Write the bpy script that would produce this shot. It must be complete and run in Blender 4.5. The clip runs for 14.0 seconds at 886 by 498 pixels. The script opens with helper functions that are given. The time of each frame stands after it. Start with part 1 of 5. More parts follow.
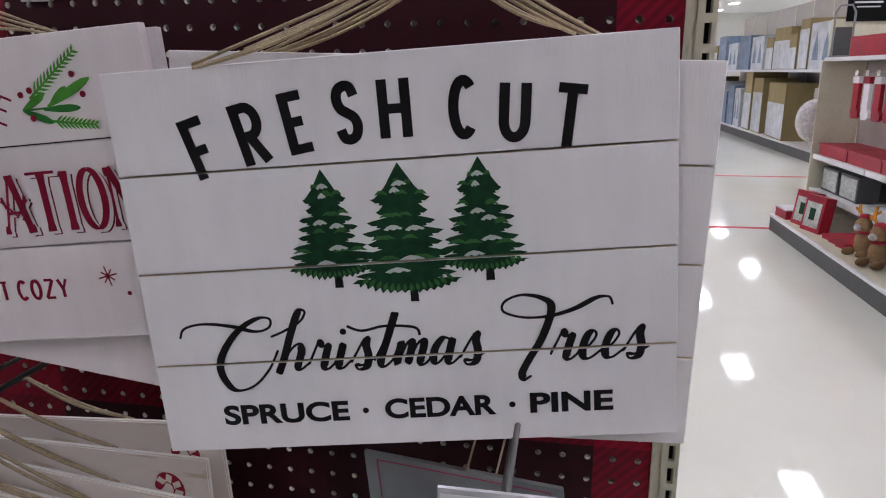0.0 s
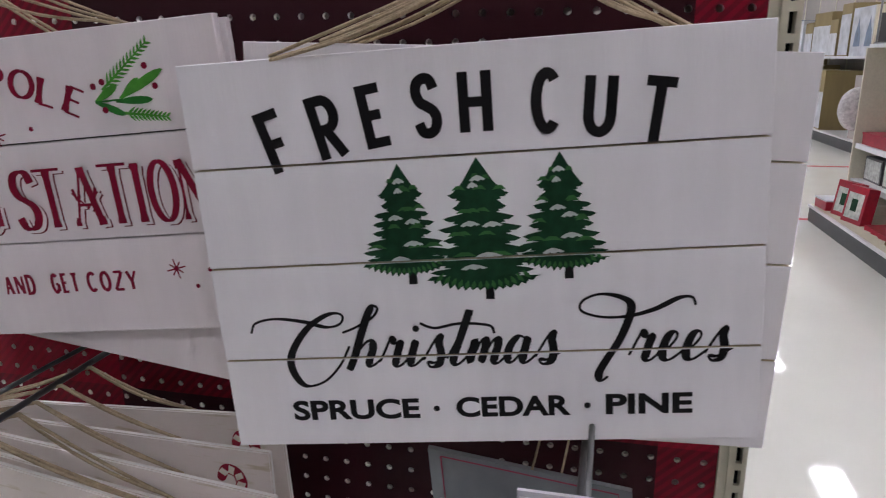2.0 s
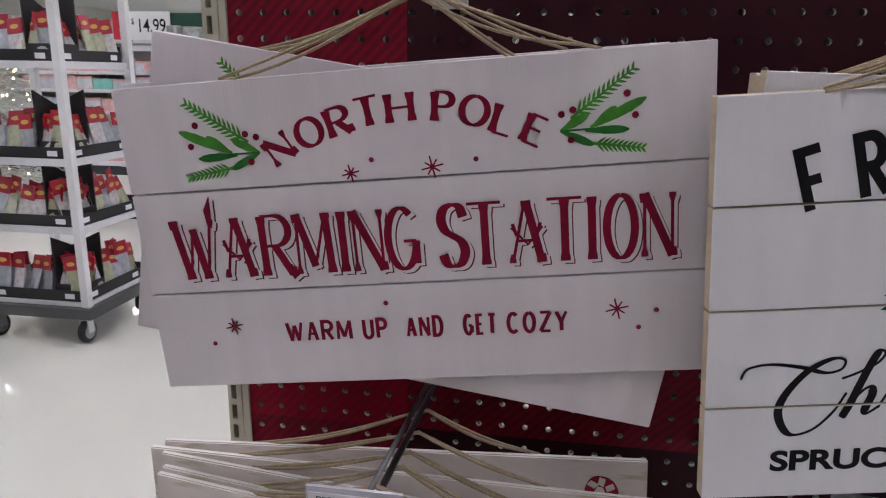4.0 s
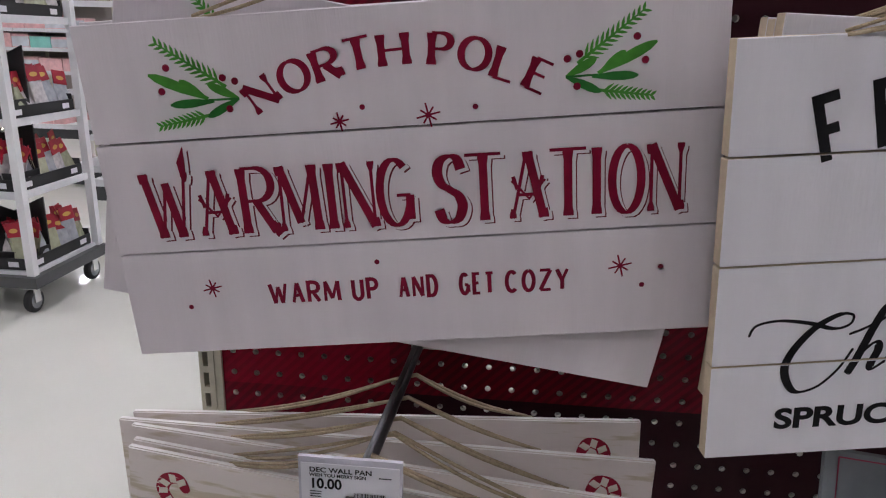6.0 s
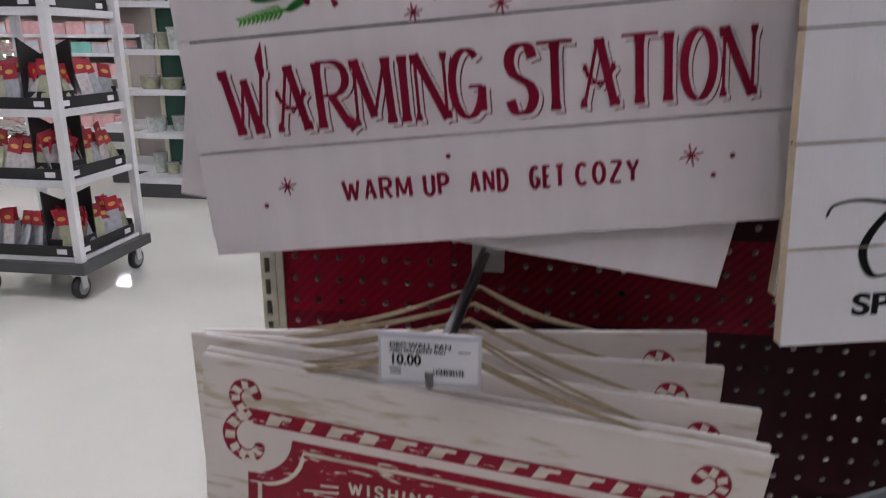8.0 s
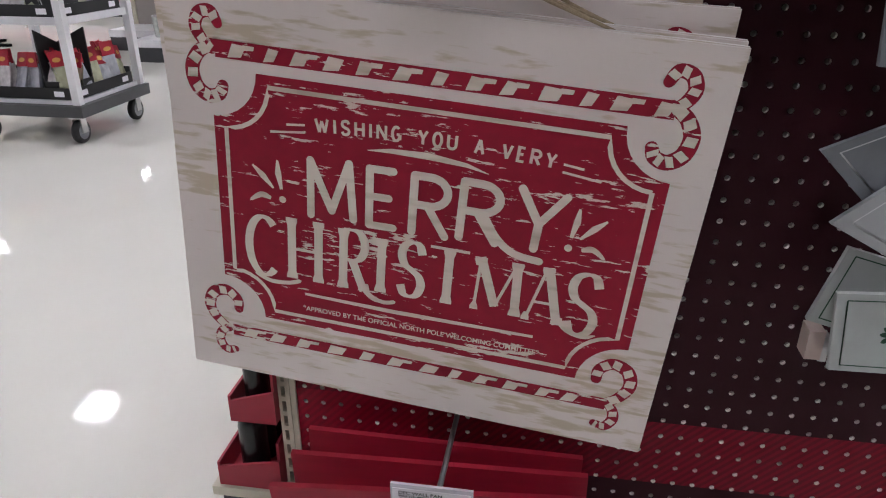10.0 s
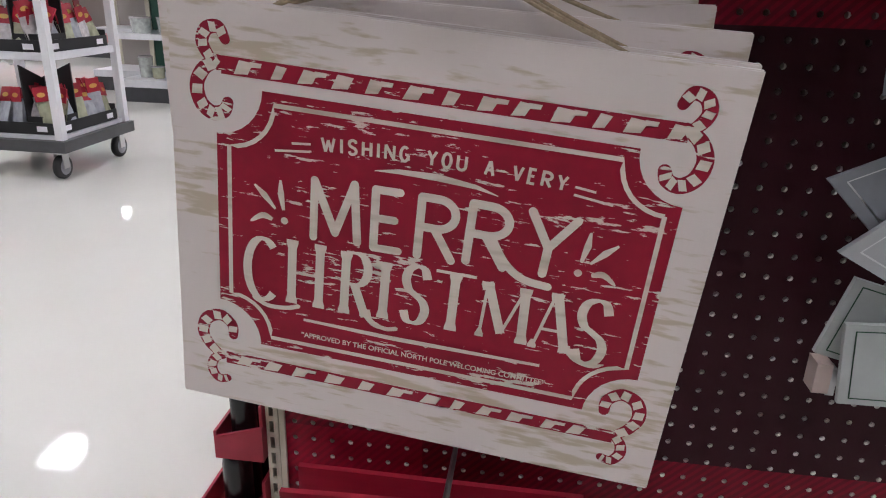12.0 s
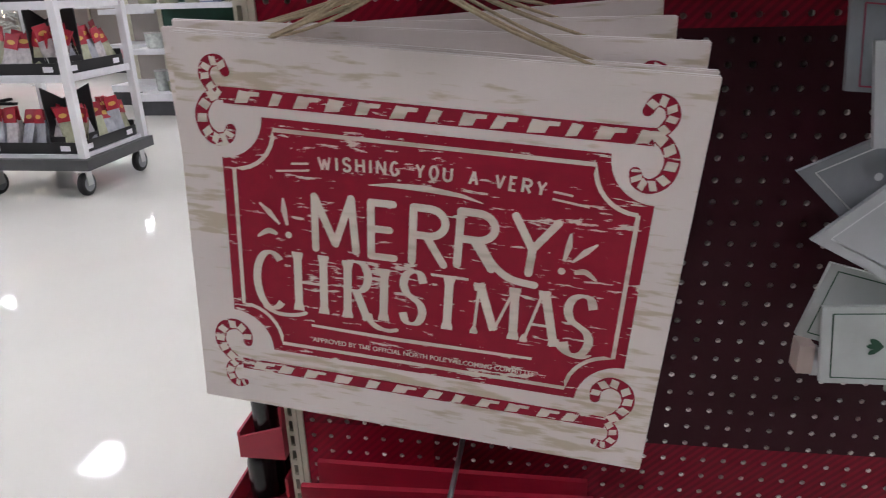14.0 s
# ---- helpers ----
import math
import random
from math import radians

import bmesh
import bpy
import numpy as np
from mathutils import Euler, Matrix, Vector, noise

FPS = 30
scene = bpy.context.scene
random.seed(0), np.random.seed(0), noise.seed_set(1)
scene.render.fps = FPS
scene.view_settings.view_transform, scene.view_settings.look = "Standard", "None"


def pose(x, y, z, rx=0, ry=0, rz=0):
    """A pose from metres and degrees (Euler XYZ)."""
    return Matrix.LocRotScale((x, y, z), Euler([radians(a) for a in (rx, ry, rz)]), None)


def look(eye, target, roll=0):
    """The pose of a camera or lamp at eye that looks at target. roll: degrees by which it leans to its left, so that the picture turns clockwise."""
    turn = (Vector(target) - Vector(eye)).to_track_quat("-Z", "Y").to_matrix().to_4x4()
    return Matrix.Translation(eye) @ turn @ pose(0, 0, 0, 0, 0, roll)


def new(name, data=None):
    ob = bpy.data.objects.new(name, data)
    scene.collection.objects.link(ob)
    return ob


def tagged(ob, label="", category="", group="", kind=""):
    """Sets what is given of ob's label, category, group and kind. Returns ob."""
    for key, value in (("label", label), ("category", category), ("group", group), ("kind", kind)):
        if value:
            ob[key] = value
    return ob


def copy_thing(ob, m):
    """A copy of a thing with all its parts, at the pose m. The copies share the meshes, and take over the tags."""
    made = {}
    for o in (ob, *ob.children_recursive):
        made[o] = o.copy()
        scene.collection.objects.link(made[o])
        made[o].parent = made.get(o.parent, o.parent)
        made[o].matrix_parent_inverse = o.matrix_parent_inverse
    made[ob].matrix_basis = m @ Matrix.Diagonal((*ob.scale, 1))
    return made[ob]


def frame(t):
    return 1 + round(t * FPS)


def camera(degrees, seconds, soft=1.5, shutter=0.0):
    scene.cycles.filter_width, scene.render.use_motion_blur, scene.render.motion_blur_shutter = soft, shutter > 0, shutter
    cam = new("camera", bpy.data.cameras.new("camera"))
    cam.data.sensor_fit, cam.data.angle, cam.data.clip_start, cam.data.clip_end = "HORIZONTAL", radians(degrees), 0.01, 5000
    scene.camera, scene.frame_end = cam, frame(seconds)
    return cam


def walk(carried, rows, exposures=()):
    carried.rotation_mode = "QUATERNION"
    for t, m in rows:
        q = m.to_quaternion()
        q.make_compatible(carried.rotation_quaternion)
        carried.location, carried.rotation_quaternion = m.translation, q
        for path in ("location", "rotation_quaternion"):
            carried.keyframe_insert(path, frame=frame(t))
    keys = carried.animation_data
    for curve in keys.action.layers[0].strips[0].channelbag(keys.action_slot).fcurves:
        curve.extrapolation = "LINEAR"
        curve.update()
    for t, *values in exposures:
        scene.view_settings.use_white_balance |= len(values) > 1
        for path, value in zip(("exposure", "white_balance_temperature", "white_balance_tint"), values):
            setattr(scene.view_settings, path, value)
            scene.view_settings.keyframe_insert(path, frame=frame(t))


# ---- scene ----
cam = camera(64.8, 14.0, soft=1.1, shutter=0.4)
PATH = [
    (0, (0.136, -0.045, 1.141), (-0.231, 1.858, 0.647), -0.3),
    (0.5, (0.129, -0.049, 1.141), (-0.253, 1.853, 0.654), -0.2),
    (1, (0.117, -0.052, 1.141), (-0.302, 1.839, 0.642), -0.4),
    (1.5, (0.111, -0.045, 1.143), (-0.323, 1.84, 0.637), -0.5),
    (2, (0.097, -0.04, 1.145), (-0.341, 1.838, 0.616), -0.3),
    (2.5, (0.009, -0.049, 1.167), (-0.438, 1.818, 0.607), 0.5),
    (3, (-0.15, -0.079, 1.179), (-0.578, 1.806, 0.667), 0.6),
    (3.5, (-0.254, -0.093, 1.167), (-0.673, 1.802, 0.684), -0.1),
    (3.7, (-0.288, -0.088, 1.16), (-0.659, 1.817, 0.676), 0.2),
    (5.8, (-0.338, -0.056, 1.139), (-0.516, 1.855, 0.575), 1.5),
    (6, (-0.341, -0.054, 1.136), (-0.51, 1.853, 0.556), 1.5),
    (6.5, (-0.353, -0.056, 1.139), (-0.512, 1.848, 0.548), 1.5),
    (7, (-0.357, -0.072, 1.145), (-0.51, 1.842, 0.586), 1.2),
    (7.5, (-0.367, -0.086, 1.134), (-0.555, 1.825, 0.575), 0.6),
    (8, (-0.368, -0.089, 1.055), (-0.622, 1.812, 0.488), 0.3),
    (8.5, (-0.347, -0.089, 0.953), (-0.648, 1.746, 0.217), -2.0),
    (8.7, (-0.334, -0.1, 0.915), (-0.63, 1.716, 0.133), -1.4),
    (9, (-0.318, -0.129, 0.87), (-0.573, 1.667, 0.028), -0.7),
    (9.2, (-0.315, -0.147, 0.856), (-0.57, 1.631, -0.025), -0.5),
    (11.3, (-0.331, -0.146, 0.787), (-0.581, 1.714, 0.093), 1.7),
    (11.5, (-0.333, -0.144, 0.787), (-0.567, 1.717, 0.094), 1.8),
    (12, (-0.345, -0.144, 0.791), (-0.565, 1.717, 0.092), 1.7),
    (12.5, (-0.338, -0.147, 0.79), (-0.591, 1.709, 0.089), 1.5),
    (13, (-0.324, -0.164, 0.801), (-0.577, 1.69, 0.093), 1.7),
    (13.5, (-0.337, -0.186, 0.818), (-0.648, 1.653, 0.095), -0.4),
    (14, (-0.311, -0.181, 0.817), (-0.594, 1.666, 0.105), -1.7),
]
walk(cam, [(t, look(eye, target, roll)) for t, eye, target, roll in PATH],
     exposures=[(0, 0.3), (2.0, 0.27), (3.0, 0.18), (3.5, 0.15), (6, 0.13), (8.0, 0.05), (8.5, -0.22), (9.2, -0.02), (11.3, 0.43), (14.0, 0.40)])

# ---- world and light ----
world = bpy.data.worlds.new("store_air")
scene.world = world
world.use_nodes = True
world.node_tree.nodes["Background"].inputs[0].default_value = (1.0, 0.97, 1.0, 1)
world.node_tree.nodes["Background"].inputs[1].default_value = 0.05
LAMP_POWER = 35.5
CEILING = 4.4


# ---- materials ----
def mat(name, color, rough=0.5, metal=0.0, spec=0.5, spread=0.08, scale=30.0, bump=0.0, stretch=(1, 1, 1), coat=0.0, bumpscale=None, dark=None):
    m = bpy.data.materials.new(name)
    m.use_nodes = True
    nt = m.node_tree
    b = nt.nodes["Principled BSDF"]
    b.inputs["Roughness"].default_value, b.inputs["Metallic"].default_value = rough, metal
    b.inputs["Coat Weight"].default_value = coat
    b.inputs["Specular IOR Level"].default_value = spec
    tc = nt.nodes.new("ShaderNodeTexCoord")
    mp = nt.nodes.new("ShaderNodeMapping")
    mp.inputs["Scale"].default_value = stretch
    nt.links.new(tc.outputs["Object"], mp.inputs["Vector"])
    n1 = nt.nodes.new("ShaderNodeTexNoise")
    n1.inputs["Scale"].default_value, n1.inputs["Detail"].default_value = scale, 6
    n2 = nt.nodes.new("ShaderNodeTexNoise")
    n2.inputs["Scale"].default_value, n2.inputs["Detail"].default_value = scale * 0.13, 3
    nt.links.new(mp.outputs[0], n1.inputs["Vector"])
    nt.links.new(mp.outputs[0], n2.inputs["Vector"])
    add = nt.nodes.new("ShaderNodeMath")
    add.operation = "ADD"
    nt.links.new(n1.outputs["Fac"], add.inputs[0])
    nt.links.new(n2.outputs["Fac"], add.inputs[1])
    r = nt.nodes.new("ShaderNodeValToRGB")
    r.color_ramp.elements[0].position, r.color_ramp.elements[1].position = 0.3, 0.7
    half = nt.nodes.new("ShaderNodeMath")
    half.operation = "MULTIPLY"
    half.inputs[1].default_value = 0.5
    nt.links.new(add.outputs[0], half.inputs[0])
    nt.links.new(half.outputs[0], r.inputs[0])
    lo = dark or [c * (1 - spread * 1.5) for c in color]
    r.color_ramp.elements[0].color = (*lo, 1)
    r.color_ramp.elements[1].color = (*[min(1, c * (1 + spread)) for c in color], 1)
    nt.links.new(r.outputs[0], b.inputs["Base Color"])
    if bump:
        bp = nt.nodes.new("ShaderNodeBump")
        bp.inputs["Strength"].default_value, bp.inputs["Distance"].default_value = bump, 0.002
        n3 = nt.nodes.new("ShaderNodeTexNoise")
        n3.inputs["Scale"].default_value, n3.inputs["Detail"].default_value = bumpscale or scale * 3, 4
        nt.links.new(mp.outputs[0], n3.inputs["Vector"])
        nt.links.new(n3.outputs["Fac"], bp.inputs["Height"])
        nt.links.new(bp.outputs[0], b.inputs["Normal"])
    return m


def glow(name, color, strength):
    m = bpy.data.materials.new(name)
    m.use_nodes = True
    b = m.node_tree.nodes["Principled BSDF"]
    b.inputs["Base Color"].default_value = (0.9, 0.9, 0.9, 1)
    b.inputs["Emission Color"].default_value, b.inputs["Emission Strength"].default_value = (*color, 1), strength
    return m


def math_node(nt, op, a, b=None):
    n = nt.nodes.new("ShaderNodeMath")
    n.operation = op
    for i, v in enumerate((a, b)):
        if v is None:
            continue
        if isinstance(v, (int, float)):
            n.inputs[i].default_value = v
        else:
            nt.links.new(v, n.inputs[i])
    return n.outputs[0]


def worn_print(name, paint, under, amount=0.435):
    """Printed paint rubbed through in sideways flecks, over the board's own cream."""
    m = mat(name, paint, 0.55, spec=0.3, spread=0.12, scale=60)
    nt = m.node_tree
    b = nt.nodes["Principled BSDF"]
    tc = nt.nodes["Texture Coordinate"]
    mp = nt.nodes.new("ShaderNodeMapping")
    mp.inputs["Scale"].default_value = (1, 1, 6)
    nt.links.new(tc.outputs["Object"], mp.inputs["Vector"])
    n1 = nt.nodes.new("ShaderNodeTexNoise")
    n1.inputs["Scale"].default_value, n1.inputs["Detail"].default_value, n1.inputs["Roughness"].default_value = 38, 8, 0.62
    n2 = nt.nodes.new("ShaderNodeTexNoise")
    n2.inputs["Scale"].default_value, n2.inputs["Detail"].default_value = 7, 2
    for n in (n1, n2):
        nt.links.new(mp.outputs[0], n.inputs["Vector"])
    s = math_node(nt, "ADD", n1.outputs["Fac"], math_node(nt, "MULTIPLY", n2.outputs["Fac"], 0.55))
    f = math_node(nt, "GREATER_THAN", s, amount + 0.46)
    mix = nt.nodes.new("ShaderNodeMix")
    mix.data_type = "RGBA"
    old = b.inputs["Base Color"].links[0].from_socket
    nt.links.new(f, mix.inputs["Factor"])
    nt.links.new(old, mix.inputs["A"])
    mix.inputs["B"].default_value = (*under, 1)
    nt.links.new(mix.outputs["Result"], b.inputs["Base Color"])
    return m


def plaid(name):
    """Red buffalo-plaid paper: dark ground, hatched single bands, plain red where bands cross."""
    m = mat(name, (0.5, 0.5, 0.5), 0.55, spec=0.2, bump=0.08, scale=90)
    nt = m.node_tree
    b = nt.nodes["Principled BSDF"]
    tc = nt.nodes["Texture Coordinate"]
    sx = nt.nodes.new("ShaderNodeSeparateXYZ")
    nt.links.new(tc.outputs["Object"], sx.inputs[0])
    x, z = sx.outputs[0], sx.outputs[2]
    wave = math_node(nt, "SINE", math_node(nt, "MULTIPLY", math_node(nt, "ADD", x, math_node(nt, "MULTIPLY", z, -1.0)), 2 * math.pi / 0.0125))
    hatch = math_node(nt, "GREATER_THAN", wave, 0.0)
    v = math_node(nt, "ADD", math_node(nt, "LESS_THAN", x, -0.455), math_node(nt, "GREATER_THAN", x, 0.165))

    def band(mid, half_width):
        return math_node(nt, "LESS_THAN", math_node(nt, "ABSOLUTE", math_node(nt, "SUBTRACT", z, mid)), half_width)
    h = math_node(nt, "ADD", math_node(nt, "ADD", band(0.815, 0.050), band(0.19, 0.05)), band(1.42, 0.06))
    s = math_node(nt, "MULTIPLY", math_node(nt, "ADD", v, h), 0.5)
    level = math_node(nt, "ADD", math_node(nt, "MULTIPLY", s, 0.75), math_node(nt, "MULTIPLY", math_node(nt, "MULTIPLY", hatch, s), 0.5))
    mix = nt.nodes.new("ShaderNodeMix")
    mix.data_type = "RGBA"
    nt.links.new(level, mix.inputs["Factor"])
    mix.inputs["A"].default_value, mix.inputs["B"].default_value = (0.036, 0.0045, 0.0095, 1), (0.35, 0.003, 0.026, 1)
    nt.links.new(mix.outputs["Result"], b.inputs["Base Color"])
    return m


M = dict(
    plaid=plaid("plaid_paper"),
    cream_edge=mat("hole_edge", (0.80, 0.76, 0.72), 0.6),
    cream_metal=mat("cream_painted_steel", (0.60, 0.57, 0.45), 0.42, scale=60, bump=0.05),
    # near-black: black parts, and the painted shade in post slots and plank grooves
    dark=mat("black_and_painted_shade", (0.008, 0.008, 0.008), 0.9, spec=0.1),
    panel_back=mat("fibreboard_back", (0.45, 0.42, 0.40), 0.8),
    white_paint=mat("white_washed_board", (0.87, 0.845, 0.88), 0.5, spread=0.04, scale=9, stretch=(7, 1, 1), bump=0.12, bumpscale=60),
    warm_white=mat("warm_white_washed_board", (0.82, 0.755, 0.78), 0.5, spread=0.05, scale=7, stretch=(8, 1, 0.7), bump=0.12, bumpscale=60),
    mdf=mat("raw_fibreboard_edge", (0.62, 0.50, 0.36), 0.8, spread=0.1, scale=200, bump=0.1),
    black_print=mat("black_print", spec=0.15, color=(0.010, 0.009, 0.010), rough=0.6),
    red_print=mat("deep_red_print", spec=0.15, color=(0.235, 0.006, 0.030), rough=0.5, spread=0.18, scale=80),
    dark_red_print=mat("dark_red_shadow_print", spec=0.15, color=(0.17, 0.02, 0.035), rough=0.5),
    cream_board=mat("cream_board_with_tan_streaks", (0.79, 0.715, 0.67), 0.5, spread=0.02, scale=26, stretch=(0.8, 1, 5.0), dark=(0.62, 0.53, 0.40), bump=0.1, bumpscale=70),
    cream_print=mat("cream_lettering", (0.76, 0.69, 0.60), 0.5, spread=0.04, scale=14, stretch=(1, 1, 6), dark=(0.55, 0.48, 0.37)),
    cream_side=mat("cream_board_edge", (0.90, 0.87, 0.85), 0.5),
    worn_red=worn_print("worn_red_print", (0.34, 0.007, 0.031), (0.76, 0.69, 0.60)),
    tree_dark=mat("dark_green_print", spec=0.15, color=(0.010, 0.050, 0.022), rough=0.5, spread=0.3, scale=120),
    tree_mid=mat("mid_green_print", spec=0.15, color=(0.042, 0.15, 0.045), rough=0.5, spread=0.3, scale=120),
    snow=mat("snow_grey_print", spec=0.15, color=(0.55, 0.58, 0.57), rough=0.5, spread=0.1, scale=150),
    sprig=mat("leaf_green_print", spec=0.15, color=(0.09, 0.35, 0.05), rough=0.5, spread=0.3, scale=60),
    sprig_dark=mat("deep_leaf_green_print", spec=0.15, color=(0.03, 0.19, 0.035), rough=0.5, spread=0.3, scale=60),
    twine=mat("jute_twine", (0.42, 0.33, 0.215), 0.9, spread=0.25, scale=400, bump=0.6, bumpscale=700),
    steel=mat("dark_wire", (0.16, 0.16, 0.165), 0.35, metal=0.9),
    plate=mat("white_plastic_plate", (0.62, 0.61, 0.56), 0.35),
    tag=mat("white_label_paper", (0.80, 0.78, 0.82), 0.35, spread=0.03),
    clear=mat("hazy_label_cover", (0.62, 0.6, 0.66), 0.2),
    red_board=mat("red_stained_board", (0.36, 0.008, 0.03), 0.5, spread=0.15, scale=12, stretch=(1, 1, 6), bump=0.1),
    red_plastic=mat("red_card_tray", (0.36, 0.012, 0.036), 0.45, spread=0.1),
    black_gloss=mat("black_packaging", (0.012, 0.011, 0.012), 0.25, spread=0.3, scale=40),
    slate=mat("grey_slate_plaque", (0.26, 0.28, 0.30), 0.6, spread=0.2, scale=25, bump=0.1),
    pale=mat("pale_grey_plaque", (0.46, 0.48, 0.49), 0.55, spread=0.12, scale=18),
    mint=mat("whitewashed_green_plaque", (0.52, 0.56, 0.54), 0.55, spread=0.12, scale=25),
    green_print=mat("dark_green_line", (0.02, 0.085, 0.045), 0.5),
    pink_print=mat("pink_line", (0.42, 0.05, 0.11), 0.5),
    white_line=mat("white_line", (0.72, 0.74, 0.74), 0.5),
    bead=mat("raw_wood_block", (0.62, 0.5, 0.45), 0.6),
    floor=mat("polished_store_floor", (0.74, 0.735, 0.67), 0.05, spec=0.32, spread=0.035, scale=3.0, bump=0.012, bumpscale=14),
    tape=mat("red_floor_tape", (0.42, 0.006, 0.02), 0.5, spec=0.15),
    ceil=mat("ceiling_tile", (0.72, 0.73, 0.72), 0.9, spread=0.03, scale=4, bump=0.1),
    wall=mat("store_wall_paint", (0.62, 0.62, 0.58), 0.8, spread=0.03, scale=2),
    diffuser=glow("lit_diffuser", (1.0, 0.97, 1.10), LAMP_POWER),
    white_steel=mat("white_enamelled_steel", (0.74, 0.74, 0.75), 0.3, spread=0.02, scale=40),
    shelf_edge=mat("shelf_edge_white", (0.7, 0.7, 0.72), 0.35),
    kick=mat("dark_grey_kick_plate", (0.045, 0.046, 0.05), 0.45, spread=0.15),
    deck=mat("beige_deck", (0.58, 0.54, 0.42), 0.5),
    # for the unseen blocker across the aisle, dark to cut bounced light
    blocker_dark=mat("unseen_light_blocker", (0.10, 0.09, 0.09), 0.8, spread=0.6, scale=6),
    putty=mat("putty_panel", (0.40, 0.36, 0.33), 0.6, spread=0.05, scale=5),
    base_grey=mat("grey_bumper", (0.075, 0.077, 0.08), 0.5),
    rubber=mat("black_rubber", (0.02, 0.02, 0.02), 0.6),
    chrome=mat("zinc_plate", (0.6, 0.6, 0.6), 0.3, metal=1.0),
    card_black=mat("black_display_card", (0.012, 0.012, 0.013), 0.55),
    card_red=mat("red_header_card", (0.37, 0.008, 0.028), 0.4, spread=0.2, scale=50),
    card_yellow=mat("yellow_badge", (0.62, 0.36, 0.08), 0.4),
    bag_lime=mat("pale_green_pack", (0.44, 0.45, 0.31), 0.25, spread=0.25, scale=40),
    bag_blue=mat("pale_blue_pack", (0.40, 0.42, 0.46), 0.25, spread=0.25, scale=40),
    bag_white=mat("milky_pack", (0.58, 0.55, 0.55), 0.22, spread=0.3, scale=50),
    teal=mat("teal_carton", (0.25, 0.62, 0.55), 0.5, spread=0.15, scale=10),
    pink=mat("pink_carton", (0.72, 0.42, 0.42), 0.5, spread=0.2, scale=20),
    brown=mat("brown_jar", (0.22, 0.12, 0.07), 0.35, spread=0.4, scale=30),
    cardboard=mat("brown_cardboard", (0.26, 0.20, 0.09), 0.8, spread=0.1, scale=12, stretch=(1, 1, 0.2), bump=0.05),
    carton_white=mat("printed_carton_white", (0.56, 0.58, 0.62), 0.5, spread=0.25, scale=9),
    carton_blue=mat("printed_carton_blue", (0.17, 0.23, 0.33), 0.5, spread=0.35, scale=9),
    dark_green=mat("dark_green_panel", (0.012, 0.075, 0.045), 0.6, spread=0.15),
    crystal=mat("clear_plastic_ware", (0.58, 0.62, 0.58), 0.08, spread=0.35, scale=35),
    flock=mat("flocked_needles", (0.50, 0.51, 0.48), 0.8, spread=0.3, scale=50),
    bulb=glow("warm_fairy_light", (1.0, 0.86, 0.6), 6.0),
    sign_white=mat("white_price_card", (0.80, 0.80, 0.80), 0.5, spread=0.02),
    sign_red=mat("red_price_card", (0.55, 0.02, 0.04), 0.5),
    tan=mat("plush_tan", spec=0.15, color=(0.27, 0.17, 0.09), rough=0.9, spread=0.3, scale=150, bump=0.4),
    orange=mat("felt_orange", (0.65, 0.27, 0.03), 0.9, spread=0.2, scale=150),
    grey_steel=mat("grey_steel", (0.3, 0.31, 0.33), 0.4, metal=0.6),
)

for key, lo, hi in (("cream_board", 0.42, 0.475), ("cream_print", 0.36, 0.5)):
    ramp = M[key].node_tree.nodes["Color Ramp"].color_ramp
    ramp.elements[0].position, ramp.elements[1].position = lo, hi


# ---- small builders ----
def bm_box(bm, x0, x1, y0, y1, z0, z1):
    v = [bm.verts.new((x, y, z)) for x in (x0, x1) for y in (y0, y1) for z in (z0, z1)]
    for f in ((0, 1, 3, 2), (4, 6, 7, 5), (0, 4, 5, 1), (2, 3, 7, 6), (0, 2, 6, 4), (1, 5, 7, 3)):
        bm.faces.new([v[i] for i in f])


def bm_tube(bm, pts, r, n=8):
    """A round rod along a line of points, with closed ends."""
    pts = [Vector(p) for p in pts]
    rings = []
    for i, p in enumerate(pts):
        d = (pts[min(i + 1, len(pts) - 1)] - pts[max(i - 1, 0)]).normalized()
        side = d.cross(Vector((0.13, 0.21, 0.97)))
        side = (side if side.length > 0.05 else d.cross(Vector((1, 0, 0)))).normalized()
        up = side.cross(d)
        rad = r[i] if isinstance(r, (list, tuple)) else r
        rings.append([bm.verts.new(p + (side * math.cos(a) + up * math.sin(a)) * rad) for a in [2 * math.pi * k / n for k in range(n)]])
    for a, b in zip(rings, rings[1:]):
        for k in range(n):
            bm.faces.new((a[k], a[(k + 1) % n], b[(k + 1) % n], b[k]))
    bm.faces.new(rings[0][::-1])
    bm.faces.new(rings[-1])


def bm_lathe(bm, cx, cy, profile, n=16):
    """Turns (radius, z) pairs about an upright line."""
    rings = [[bm.verts.new((cx + r * math.cos(2 * math.pi * k / n), cy + r * math.sin(2 * math.pi * k / n), z)) for k in range(n)] for r, z in profile]
    for a, b in zip(rings, rings[1:]):
        for k in range(n):
            bm.faces.new((a[k], a[(k + 1) % n], b[(k + 1) % n], b[k]))
    bm.faces.new(rings[0][::-1])
    bm.faces.new(rings[-1])


